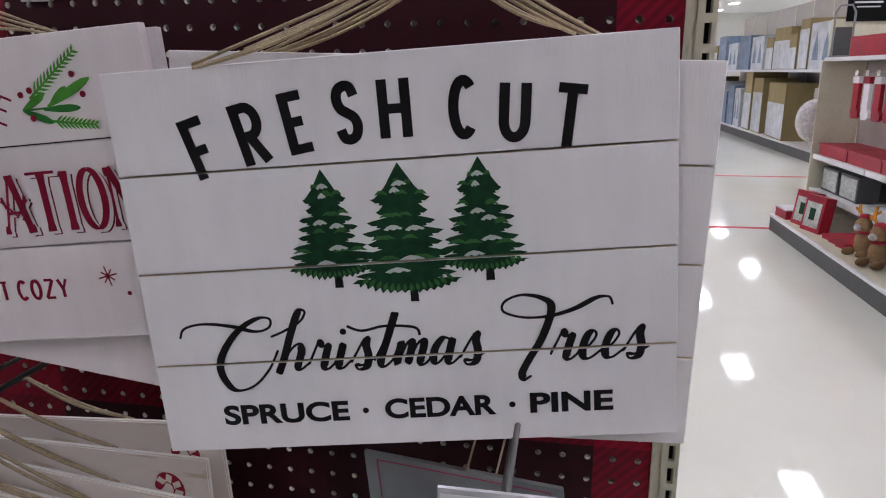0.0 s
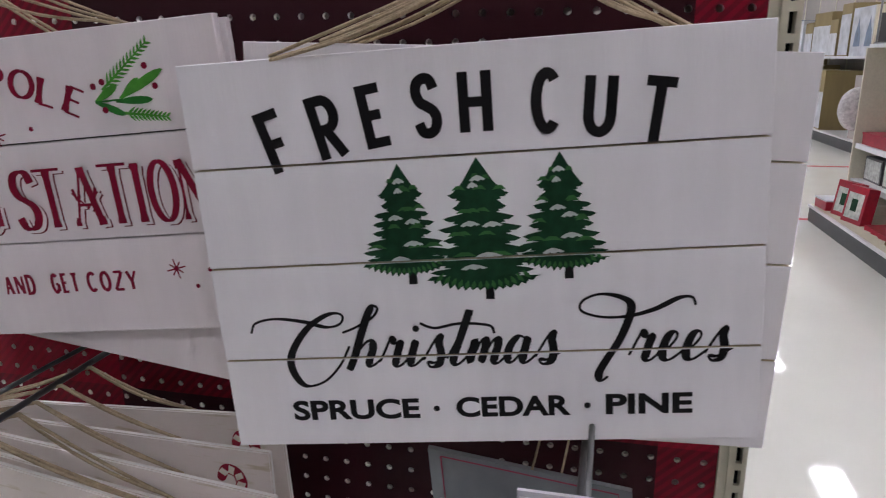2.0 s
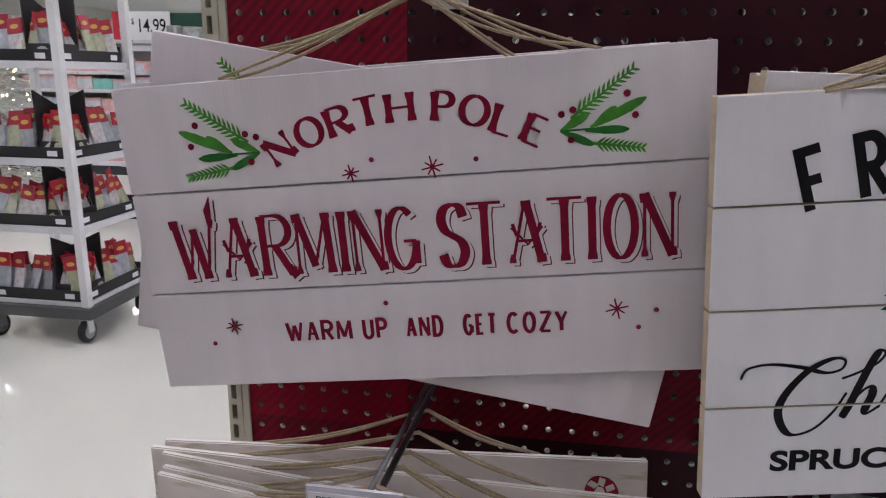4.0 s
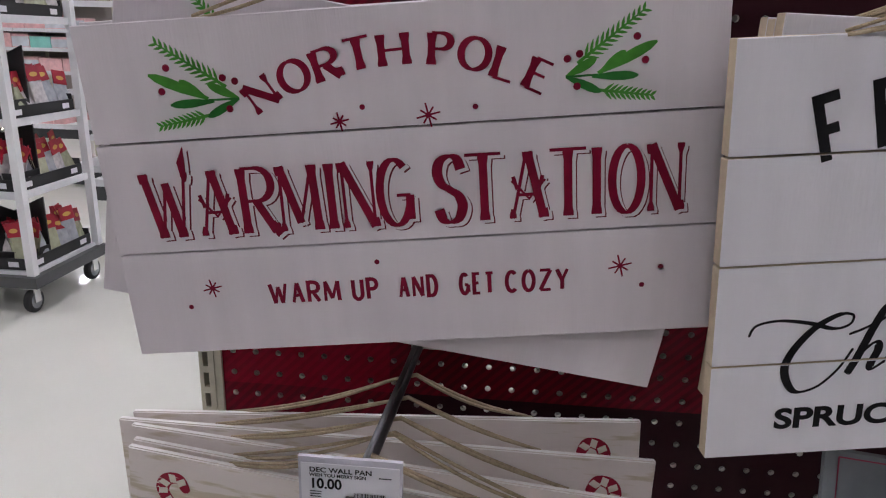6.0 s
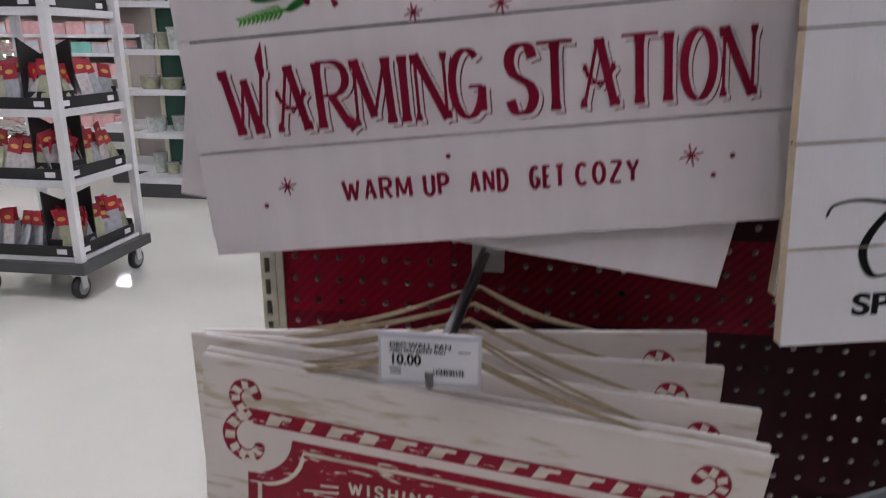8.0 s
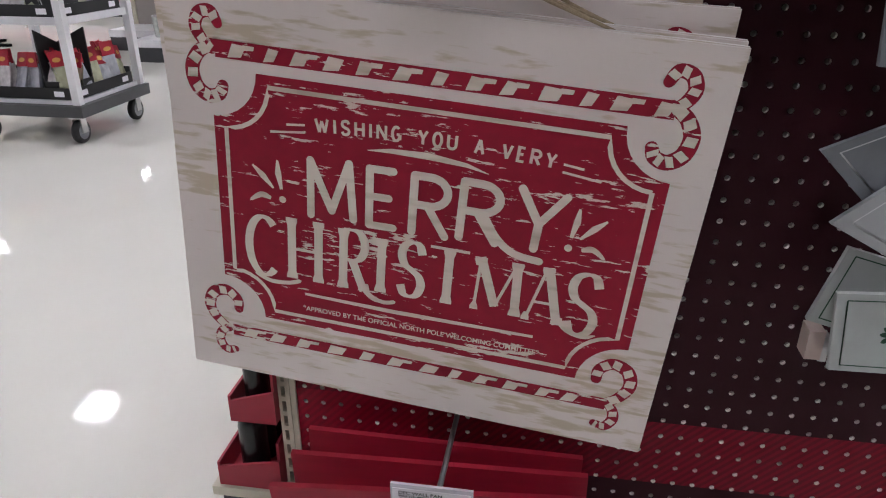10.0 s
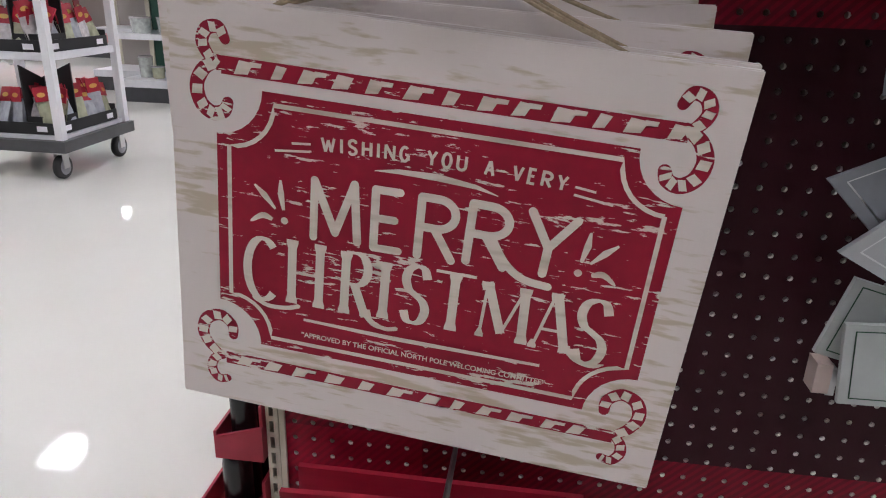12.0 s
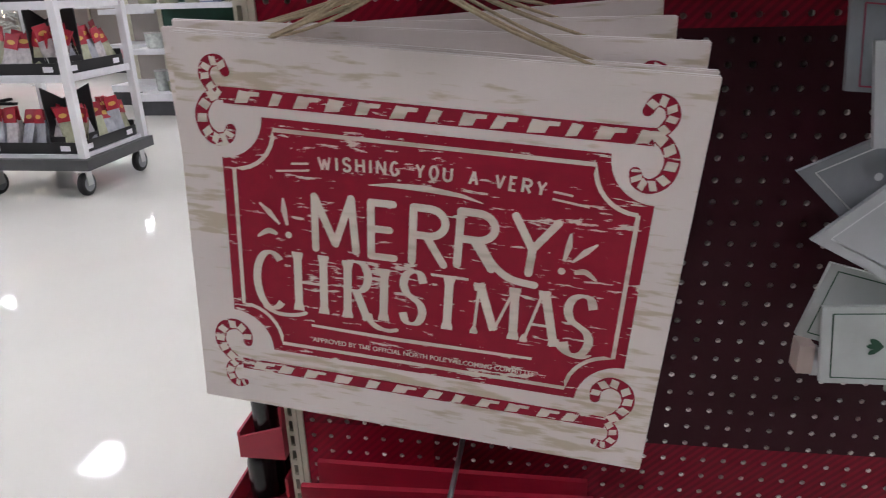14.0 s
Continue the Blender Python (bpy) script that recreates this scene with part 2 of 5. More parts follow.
def finish(bm, name, materials, smooth=False, bevel=0.0, normals=True):
    if bevel:
        edges = [e for e in bm.edges if len(e.link_faces) == 2 and e.calc_face_angle(0) > 0.6]
        bmesh.ops.bevel(bm, geom=edges, offset=bevel, segments=2, affect="EDGES", profile=0.6)
    if normals:
        bmesh.ops.recalc_face_normals(bm, faces=bm.faces)
    me = bpy.data.meshes.new(name)
    bm.to_mesh(me)
    bm.free()
    for m in materials if isinstance(materials, (list, tuple)) else [materials]:
        me.materials.append(m)
    if smooth:
        me.shade_smooth()
    return me


def part(name, bm, material, parent=None, label="", smooth=False, bevel=0.0, normals=True, m=None):
    ob = new(name, finish(bm, name, material, smooth, bevel, normals))
    if parent:
        ob.parent = parent
    if m is not None:
        ob.matrix_basis = m
    if label:
        tagged(ob, label)
    return ob


def thing(name, label, category, m=None, group="", kind=""):
    ob = new(name)
    ob.empty_display_size = 0.05
    if m is not None:
        ob.matrix_basis = m
    return tagged(ob, label, category, group, kind)


def boxes(name, spec, material, parent=None, label="", bevel=0.0, m=None):
    bm = bmesh.new()
    for s in spec:
        bm_box(bm, *s)
    return part(name, bm, material, parent, label, bevel=bevel, m=m)


def structure(ob):
    return tagged(ob, kind="structure")


# ---- flat lettering on boards: x right, z up, the face at y = 0, print in front of it ----
class Ink:
    """Flat print: every stroke lies a hair in front of the one before."""

    def __init__(self, depth=0.0004):
        self.bm, self.y = bmesh.new(), -depth

    def poly(self, pts):
        self.y -= 0.000004
        vs = [self.bm.verts.new((x, self.y, z)) for x, z in pts]
        f = self.bm.faces.new(vs)
        f.normal_update()
        if f.normal.y > 0:
            f.normal_flip()
        return f

    def ribbon(self, pts, w, caps=False):
        """A strip along pts; w is one width or a width for each point."""
        self.y -= 0.000004
        n = len(pts)
        ws = list(w) if isinstance(w, (list, tuple)) else [w] * n
        left, right = [], []
        for i in range(n):
            a, b = pts[max(i - 1, 0)], pts[min(i + 1, n - 1)]
            dx, dz = b[0] - a[0], b[1] - a[1]
            k = math.hypot(dx, dz) or 1
            nx, nz = -dz / k * ws[i] / 2, dx / k * ws[i] / 2
            left.append(self.bm.verts.new((pts[i][0] + nx, self.y, pts[i][1] + nz)))
            right.append(self.bm.verts.new((pts[i][0] - nx, self.y, pts[i][1] - nz)))
        for i in range(n - 1):
            f = self.bm.faces.new((right[i], right[i + 1], left[i + 1], left[i]))
            f.normal_update()
            if f.normal.y > 0:
                f.normal_flip()
        if caps:
            for p, wd in ((pts[0], ws[0]), (pts[-1], ws[-1])):
                self.disc(p[0], p[1], wd / 2, 12)

    def disc(self, x, z, r, n=16, rz=None, turn=0.0):
        c, s = math.cos(turn), math.sin(turn)
        self.poly([(x + math.cos(a) * r * c - math.sin(a) * (rz or r) * s, z + math.cos(a) * r * s + math.sin(a) * (rz or r) * c)
                   for a in [2 * math.pi * k / n for k in range(n)]])

    def cut(self, joints):
        """Breaks the print off at the heights of open joints."""
        for z in joints:
            for edge in (z - 0.0009, z + 0.0009):
                bmesh.ops.bisect_plane(self.bm, geom=self.bm.verts[:] + self.bm.edges[:] + self.bm.faces[:], plane_co=(0, 0, edge), plane_no=(0, 0, 1), dist=1e-7)
            bmesh.ops.delete(self.bm, geom=[f for f in self.bm.faces if abs(f.calc_center_median().z - z) < 0.0009], context="FACES")
        return self

    def done(self, name, material, parent, label="", joints=()):
        self.cut(joints)
        return part(name, self.bm, material, parent, label, normals=False)

    def done_each(self, name, material, parent):
        """Links every separate stroke as a part of its own."""
        bm = self.bm
        seen = set()
        for first in bm.faces:
            if first in seen:
                continue
            island, stack = [], [first]
            seen.add(first)
            while stack:
                f = stack.pop()
                island.append(f)
                for v in f.verts:
                    for g in v.link_faces:
                        if g not in seen:
                            seen.add(g)
                            stack.append(g)
            one, verts = bmesh.new(), {}
            for f in island:
                for v in f.verts:
                    if v not in verts:
                        verts[v] = one.verts.new(v.co)
                one.faces.new([verts[v] for v in f.verts])
            part(name, one, material, parent, normals=False)
        bm.free()


def arc(cx, cy, rx, ry, a, b, n=14):
    return [(cx + rx * math.cos(radians(a + (b - a) * i / n)), cy + ry * math.sin(radians(a + (b - a) * i / n))) for i in range(n + 1)]


def spline(pts, n=8):
    """A smooth line through a few points."""
    out, p = [], [pts[0], *pts, pts[-1]]
    for i in range(1, len(p) - 2):
        a, b, c, d = p[i - 1], p[i], p[i + 1], p[i + 2]
        for k in range(n):
            t = k / n
            out.append(tuple(0.5 * (2 * b[j] + (c[j] - a[j]) * t + (2 * a[j] - 5 * b[j] + 4 * c[j] - d[j]) * t * t + (3 * b[j] - a[j] - 3 * c[j] + d[j]) * t ** 3) for j in (0, 1)))
    return out + [pts[-1]]


# capital skeletons in a unit box: (thick or thin stroke, line)
def skeleton(ch):
    k, t = 1, 0
    bowl = [(0.0, 1.0), (0.45, 1.0), *arc(0.5, 0.75, 0.5, 0.25, 90, -90, 12), (0.0, 0.5)]
    table = {
        "A": [(t, [(0.02, 0), (0.48, 1)]), (k, [(0.52, 1), (0.98, 0)]), (t, [(0.2, 0.36), (0.8, 0.36)])],
        "B": [(k, [(0, 0), (0, 1)]), (t, bowl), (t, [(0, 0.5), (0.45, 0.5), *arc(0.5, 0.25, 0.5, 0.25, 90, -90, 12), (0, 0)])],
        "C": [(k, arc(0.5, 0.5, 0.5, 0.5, 48, 312, 22))],
        "D": [(k, [(0, 0), (0, 1)]), (k, [(0, 1), (0.4, 1), *arc(0.45, 0.5, 0.55, 0.5, 90, -90, 16), (0, 0)])],
        "E": [(k, [(0, 0), (0, 1)]), (t, [(0, 1), (0.9, 1)]), (t, [(0, 0.52), (0.75, 0.52)]), (t, [(0, 0), (0.95, 0)])],
        "F": [(k, [(0, 0), (0, 1)]), (t, [(0, 1), (0.95, 1)]), (t, [(0, 0.5), (0.75, 0.5)])],
        "G": [(k, arc(0.5, 0.5, 0.5, 0.5, 50, 350, 24)), (t, [(0.55, 0.46), (1, 0.46)]), (k, [(0.98, 0.46), (0.98, 0.08)])],
        "H": [(k, [(0, 0), (0, 1)]), (k, [(1, 0), (1, 1)]), (t, [(0, 0.5), (1, 0.5)])],
        "I": [(k, [(0.5, 0), (0.5, 1)])],
        "L": [(k, [(0, 0), (0, 1)]), (t, [(0, 0), (0.95, 0)])],
        "M": [(t, [(0, 0), (0.06, 1)]), (k, [(0.06, 1), (0.5, 0.12)]), (t, [(0.5, 0.12), (0.94, 1)]), (k, [(0.94, 1), (1, 0)])],
        "N": [(t, [(0, 0), (0, 1)]), (k, [(0, 1), (1, 0)]), (t, [(1, 0), (1, 1)])],
        "O": [(k, arc(0.5, 0.5, 0.5, 0.5, 90, 450, 28))],
        "P": [(k, [(0, 0), (0, 1)]), (k, bowl)],
        "R": [(k, [(0, 0), (0, 1)]), (k, bowl), (k, [(0.42, 0.5), (1, 0)])],
        "S": [(k, spline([(0.94, 0.8), (0.8, 0.96), (0.5, 1.0), (0.18, 0.93), (0.06, 0.76), (0.2, 0.59), (0.5, 0.5), (0.82, 0.4), (0.95, 0.24), (0.8, 0.06), (0.5, 0.0), (0.2, 0.04), (0.05, 0.2)], 5))],
        "T": [(k, [(0.5, 0), (0.5, 1)]), (t, [(0, 1), (1, 1)])],
        "U": [(k, [(0, 1), (0, 0.3), *arc(0.5, 0.3, 0.5, 0.3, 180, 360, 14), (1, 1)])],
        "V": [(k, [(0, 1), (0.5, 0)]), (t, [(0.5, 0), (1, 1)])],
        "W": [(k, [(0, 1), (0.27, 0)]), (t, [(0.27, 0), (0.5, 0.85)]), (k, [(0.5, 0.85), (0.74, 0)]), (t, [(0.74, 0), (1, 1)])],
        "Y": [(k, [(0, 1), (0.5, 0.45)]), (t, [(1, 1), (0.5, 0.45)]), (k, [(0.5, 0.5), (0.5, 0)])],
        "Z": [(t, [(0, 1), (1, 1)]), (k, [(1, 1), (0, 0)]), (t, [(0, 0), (1, 0)])],
    }
    return table[ch]


def letter(ink, ch, x, z, w, h, thick, thin, turn=0.0, serif=0.0, lean=0.0, caps=False, stress=False, grow=0.0):
    """One capital, centred at x, z, turned by degrees; serif is the length of its feet; stress thins curves where they run level."""
    c, s = math.cos(radians(turn)), math.sin(radians(turn))

    def put(p):
        u, v = (p[0] - 0.5) * w + lean * (p[1] - 0.5) * h, (p[1] - 0.5) * h
        return (x + u * c - v * s, z + u * s + v * c)
    for kind, pts in skeleton(ch):
        wd = (thick if kind else thin) + grow
        if ch in "EFLBDPR" and len(pts) == 2 and pts[0][0] == pts[1][0] == 0 and not serif and not caps:
            lift = (thin if ch in "EFL" else thick) / 2 / h
            pts = [(0, -lift if ch in "ELBD" else 0), (0, 1 + (0 if ch == "L" else lift))]
        q = [put(p) for p in pts]
        if stress and kind and len(pts) > 4:
            ws = []
            for i in range(len(pts)):
                a, b = pts[max(i - 1, 0)], pts[min(i + 1, len(pts) - 1)]
                dx, dz = (b[0] - a[0]) * w, (b[1] - a[1]) * h
                ws.append(thin + grow + (thick - thin) * abs(dz) / (math.hypot(dx, dz) or 1))
            ink.ribbon(q, ws)
        else:
            ink.ribbon(q, wd, caps)
        if serif and len(pts) == 2:
            for p in pts:
                if min(abs(p[1]), abs(p[1] - 1)) < 0.02 and abs(pts[0][1] - pts[1][1]) > 0.3:
                    u = p[0] * w
                    e = 0.04 if p[1] < 0.5 else 0.96
                    a, b = ((u - serif / 2 - wd / 3) / w, (u + serif / 2 + wd / 3) / w)
                    up = thin * 1.1 / h * (1 if p[1] < 0.5 else -1)
                    mid = thin * 3.0 / h * (1 if p[1] < 0.5 else -1)
                    ink.poly([put((a, p[1])), put((b, p[1])), put((b, p[1] + up)), put((p[0] + wd * 0.5 / w, p[1] + mid)), put((p[0] - wd * 0.5 / w, p[1] + mid)), put((a, p[1] + up))])


WIDTHS = {"I": 0.36, "M": 1.3, "W": 1.45, "N": 1.05, "L": 0.85, "E": 0.85, "F": 0.82, "T": 0.95}


def line_of(ink, text, x0, x1, z, h, thick, thin, gap=0.35, rise=None, **style):
    """A line of capitals filling x0 to x1 on the middle height z; rise(x) lifts each and turns it along the curve."""
    units = [0.8 if ch == " " else WIDTHS.get(ch, 1.0) for ch in text]
    size = (x1 - x0) / (sum(units) + gap * (len(text) - 1))
    x = x0
    for ch, u in zip(text, units):
        mid = x + u * size / 2
        if ch != " ":
            zz, turn = z, 0.0
            if rise:
                zz = z + rise(mid)
                turn = math.degrees(math.atan2(rise(mid + 0.001) - rise(mid - 0.001), 0.002))
            letter(ink, ch, mid, zz, max(u * size - thick * 0.8, 0.001), h - thin, thick, thin, turn, **style)
        x += (u + gap) * size


def font_text(name, body, size, x, z, material, parent, width=1.0, bold=0.0, align="CENTER", turn=0.0, depth=0.0005):
    """A line in the built-in font, made into a flat mesh on the board's face."""
    cu = bpy.data.curves.new(name, "FONT")
    cu.body, cu.size, cu.align_x, cu.offset = body, size, align, bold
    tmp = bpy.data.objects.new(name, cu)
    scene.collection.objects.link(tmp)
    me = bpy.data.meshes.new_from_object(tmp.evaluated_get(bpy.context.evaluated_depsgraph_get()))
    bpy.data.objects.remove(tmp)
    me.transform(Matrix.Translation((x, -depth, z)) @ pose(0, 0, 0, 0, turn, 0) @ Matrix.Diagonal((width, 1, 1, 1)) @ pose(0, 0, 0, 90))
    me.materials.clear()
    me.materials.append(material)
    ob = new(name, me)
    ob.parent = parent
    return ob


def board_pose(centre, right, up):
    r, u = Vector(right).normalized(), Vector(up).normalized()
    back = u.cross(r).normalized()
    u = r.cross(back)
    m = Matrix.Identity(4)
    m.col[0][:3], m.col[1][:3], m.col[2][:3], m.col[3][:3] = r, back, u, centre
    return m


# ---- the store: floor, ceiling, walls ----
def slab(name, x0, x1, y0, y1, z0, z1, material):
    return structure(boxes(name, [(x0, x1, y0, y1, z0, z1)], material))


slab("floor", -26, 26, -14, 46, -0.2, 0.0, M["floor"])
slab("ceiling", -26, 26, -14, 46, CEILING, CEILING + 0.2, M["ceil"])
slab("wall_north", -26, 26, 46, 46.3, 0, CEILING, M["wall"])
slab("wall_south", -26, 26, -14.3, -14, 0, CEILING, M["wall"])
slab("wall_west", -26.3, -26, -14, 46, 0, CEILING, M["wall"])
slab("wall_east", 26, 26.3, -14, 46, 0, CEILING, M["wall"])
for y in (5.58, 8.45):
    structure(boxes("floor_line", [(0.6, 3.1, y - 0.03, y + 0.03, 0.0, 0.0015)], M["tape"]))


def ceiling_light():
    ob = thing("ceiling_light", "lit white fluorescent troffer recessed in the ceiling", "ceiling light", group="ceiling lights")
    w, l = 0.225, 0.45
    boxes("housing", [(-w, w, -l, -l + 0.03, -0.03, 0), (-w, w, l - 0.03, l, -0.03, 0), (-w, -w + 0.03, -l + 0.03, l - 0.03, -0.03, 0), (w - 0.03, w, -l + 0.03, l - 0.03, -0.03, 0)], M["white_steel"], ob)
    boxes("reflector", [(-w + 0.03, w - 0.03, -l + 0.03, l - 0.03, -0.008, -0.003)], M["white_steel"], ob)
    for k in range(4):
        x = -0.150 + 0.10 * k
        boxes("lamp_tube", [(x - 0.038, x + 0.038, -l + 0.035, l - 0.035, -0.022, -0.009)], M["diffuser"], ob)
    return ob


first_light = ceiling_light()
spots = [(x, y0 + 4.15 * i) for x, y0 in ((-18.4, -9.8), (-14.1, -12.4), (-9.75, -10.4), (-5.4, -10.4), (-1.05, -11.75), (3.3, -11.75), (7.6, -10.4), (11.9, -11.75), (16.2, -10.4)) for i in range(14)]
spots += [(5.15, 16.0 + 4.6 * i) for i in range(6)]
first_light.matrix_basis = pose(*spots[0], CEILING - 0.002)
for x, y in spots[1:]:
    copy_thing(first_light, pose(x, y, CEILING - 0.002))


# ---- the pegboard bay ----
PITCH, FACE = 0.0254, 0.62
LEFT, RIGHT = 0.21 - 33.5 * PITCH, 0.21 + 0.5 * PITCH
TOP_ROW, ROWS_DOWN = -9, 47


def perforated(y_face, thick, radius, sides=10):
    """A sheet with a round hole through every cell of a one-inch grid; front at y_face."""
    bm = bmesh.new()
    h = PITCH / 2
    for c in range(34):
        for r in range(TOP_ROW, ROWS_DOWN):
            cx, cz = 0.21 - c * PITCH, 1.184 - r * PITCH
            square = [(cx - h, cz - h), (cx, cz - h), (cx + h, cz - h), (cx + h, cz), (cx + h, cz + h), (cx, cz + h), (cx - h, cz + h), (cx - h, cz)]
            ang = [math.atan2(z - cz, x - cx) for x, z in square]
            outer = [bm.verts.new((x, y_face, z)) for x, z in square]
            inner = [bm.verts.new((cx + radius * math.cos(a), y_face, cz + radius * math.sin(a))) for a in ang]
            deep = [bm.verts.new((cx + radius * math.cos(a), y_face + thick, cz + radius * math.sin(a))) for a in ang]
            for i in range(8):
                j = (i + 1) % 8
                bm.faces.new((outer[i], outer[j], inner[j], inner[i]))
                f = bm.faces.new((inner[i], inner[j], deep[j], deep[i]))
                f.material_index = 1
                f.smooth = True
    bmesh.ops.remove_doubles(bm, verts=bm.verts, dist=0.0001)
    return bm


bay = thing("pegboard_bay", "red plaid pegboard bay between slotted cream steel uprights", "display fixture")
part("pegboard", perforated(FACE, 0.005, 0.0034), [M["plaid"], M["cream_edge"]], bay, "red plaid papered pegboard with round holes", normals=False)
part("rear_pegboard", perforated(FACE + 0.05, 0.005, 0.0034), [M["panel_back"], M["cream_edge"]], bay, "grey rear pegboard", normals=False)
boxes("bottom_rail", [(LEFT, RIGHT, FACE, FACE + 0.055, -0.0 + 0.004, 0.012)], M["cream_metal"], bay)
boxes("top_rail", [(LEFT, RIGHT, FACE + 0.002, FACE + 0.053, 1.184 + 9.5 * PITCH, 1.184 + 9.5 * PITCH + 0.03)], M["cream_metal"], bay)


def upright(x0, flip):
    """A slotted steel post: two strips, rungs between the slots, the hollow's shade painted behind."""
    w = 0.027
    def X(a, b):
        return (x0 + a, x0 + b) if not flip else (x0 + w - b, x0 + w - a)
    bm = bmesh.new()
    top = 1.184 + 10.7 * PITCH
    bm_box(bm, *X(0, 0.007), FACE - 0.004, FACE + 0.05, 0, top)
    bm_box(bm, *X(0.007, 0.010), FACE + 0.001, FACE + 0.05, 0, top)
    bm_box(bm, *X(0.010, 0.0165), FACE - 0.001, FACE + 0.05, 0, top)
    bm_box(bm, *X(0.0225, w), FACE - 0.001, FACE + 0.05, 0, top)
    z = 0.02
    bm_box(bm, *X(0.0165, 0.0225), FACE - 0.001, FACE + 0.004, 0, z)
    while z < top - 0.02:
        bm_box(bm, *X(0.0165, 0.0225), FACE - 0.001, FACE + 0.004, z + 0.0175, z + PITCH)
        z += PITCH
    post = part("upright", bm, M["cream_metal"], bay, "slotted cream steel upright")
    # black strip that stands in for the shade inside the post
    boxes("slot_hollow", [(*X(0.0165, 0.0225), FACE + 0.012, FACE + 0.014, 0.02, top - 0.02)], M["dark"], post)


upright(RIGHT, False)
upright(LEFT - 0.027, True)
for x in (LEFT - 0.027, RIGHT):
    boxes("foot", [(x, x + 0.027, FACE + 0.055, FACE + 0.5, 0.0, 0.09)], M["cream_metal"], bay, bevel=0.004)


# ---- hooks with price labels ----
def peg_hook(x, z, tip_y, drop, shift, label_size=None, price=""):
    ob = thing("peg_hook", "grey wire peg hook with white plate" + (" and price label" if price else " on the pegboard"), "hook", group="hooks on the pegboard")
    boxes("back_plate", [(x - 0.017, x + 0.017, FACE - 0.006, FACE - 0.001, z - 0.02, z + 0.026)], M["plate"], ob, "white plastic back plate", bevel=0.0015)
    bm = bmesh.new()
    tip = Vector((x + shift, tip_y, z - drop))
    root = Vector((x, FACE + 0.012, z))
    bm_tube(bm, [root, root.lerp(tip, 0.06), root.lerp(tip, 0.5), root.lerp(tip, 0.94), tip + Vector((0, -0.004, 0.004)), tip + Vector((0, -0.006, 0.014))], 0.0032)
    part("prong", bm, M["steel"], ob, smooth=True)
    if price:
        w, h = label_size
        up = z - drop + 0.038
        bm = bmesh.new()
        bm_tube(bm, [root + Vector((0.0, 0, 0.016)), root.lerp(tip, 0.5) + Vector((0.004, 0, 0.024)), tip + Vector((0.006, 0.006, 0.03))], 0.0024)
        part("label_arm", bm, M["steel"], ob, smooth=True)
        holder = boxes("label_holder", [(tip.x - w / 2, tip.x + w / 2, tip_y - 0.004, tip_y - 0.001, up - h - 0.004, up + 0.004)], M["clear"], ob, "clear plastic label holder")
        plate = new("price_label", boxes("tmp", [(-w / 2 + 0.002, w / 2 - 0.002, 0.0, 0.0006, -h, 0)], M["tag"]).data)
        bpy.data.objects.remove(bpy.data.objects["tmp"])
        plate.parent = holder
        plate.matrix_basis = pose(tip.x, tip_y - 0.0052, up)
        tagged(plate, "white price label with black figures")
        for args in ((0.0052, -0.006, "DEC WALL PAN", 1.15, 0.00012), (0.0036, -0.0095, "WISH YOU MERRY SIGN", 1.0, 0.0001), (0.0108, -0.0185, price, 0.92, 0.0003)):
            size, dz, body, wide, bold = args
            t = font_text("lettering", body, size, tip.x - w / 2 + 0.008, up + dz, M["black_print"], holder, wide, bold, "LEFT", depth=0.0006 - tip_y + 0.0054)
        bars = Ink(0.0005 - tip_y + 0.0054)
        bx = tip.x + w * 0.04
        rng = random.Random(4)
        while bx < tip.x + w * 0.34:
            d = rng.choice((0.0004, 0.0006, 0.0009))
            bars.poly([(bx, up - 0.0255), (bx + d, up - 0.0255), (bx + d, up - 0.0205), (bx, up - 0.0205)])
            bx += d + rng.choice((0.0004, 0.0007))
        for k in range(3):
            bars.poly([(tip.x - w / 2 + 0.008, up - 0.0215 - k * 0.002), (tip.x - w / 2 + 0.016, up - 0.0215 - k * 0.002), (tip.x - w / 2 + 0.016, up - 0.0208 - k * 0.002), (tip.x - w / 2 + 0.008, up - 0.0208 - k * 0.002)])
        bars.poly([(tip.x + w * 0.28, up - 0.008), (tip.x + w * 0.40, up - 0.008), (tip.x + w * 0.40, up - 0.0072), (tip.x + w * 0.28, up - 0.0072)])
        bars.done("small_print", M["black_print"], holder)
    return ob


peg_hook(-0.412, 1.232, 0.315, 0.026, 0.003)
peg_hook(0.045, 1.232, 0.335, 0.026, 0.0)
peg_hook(-0.414, 0.842, 0.347, 0.0185, -0.0207, (0.071, 0.031), "10.00")
peg_hook(0.098, 0.885, 0.37, 0.06, -0.006, (0.08, 0.031), "10.00")
peg_hook(-0.405, 0.268, 0.36, -0.028, 0.0, (0.08, 0.031), "10.00")
peg_hook(0.12, 0.36, 0.42, 0.04, -0.03, (0.07, 0.031), "10.00")


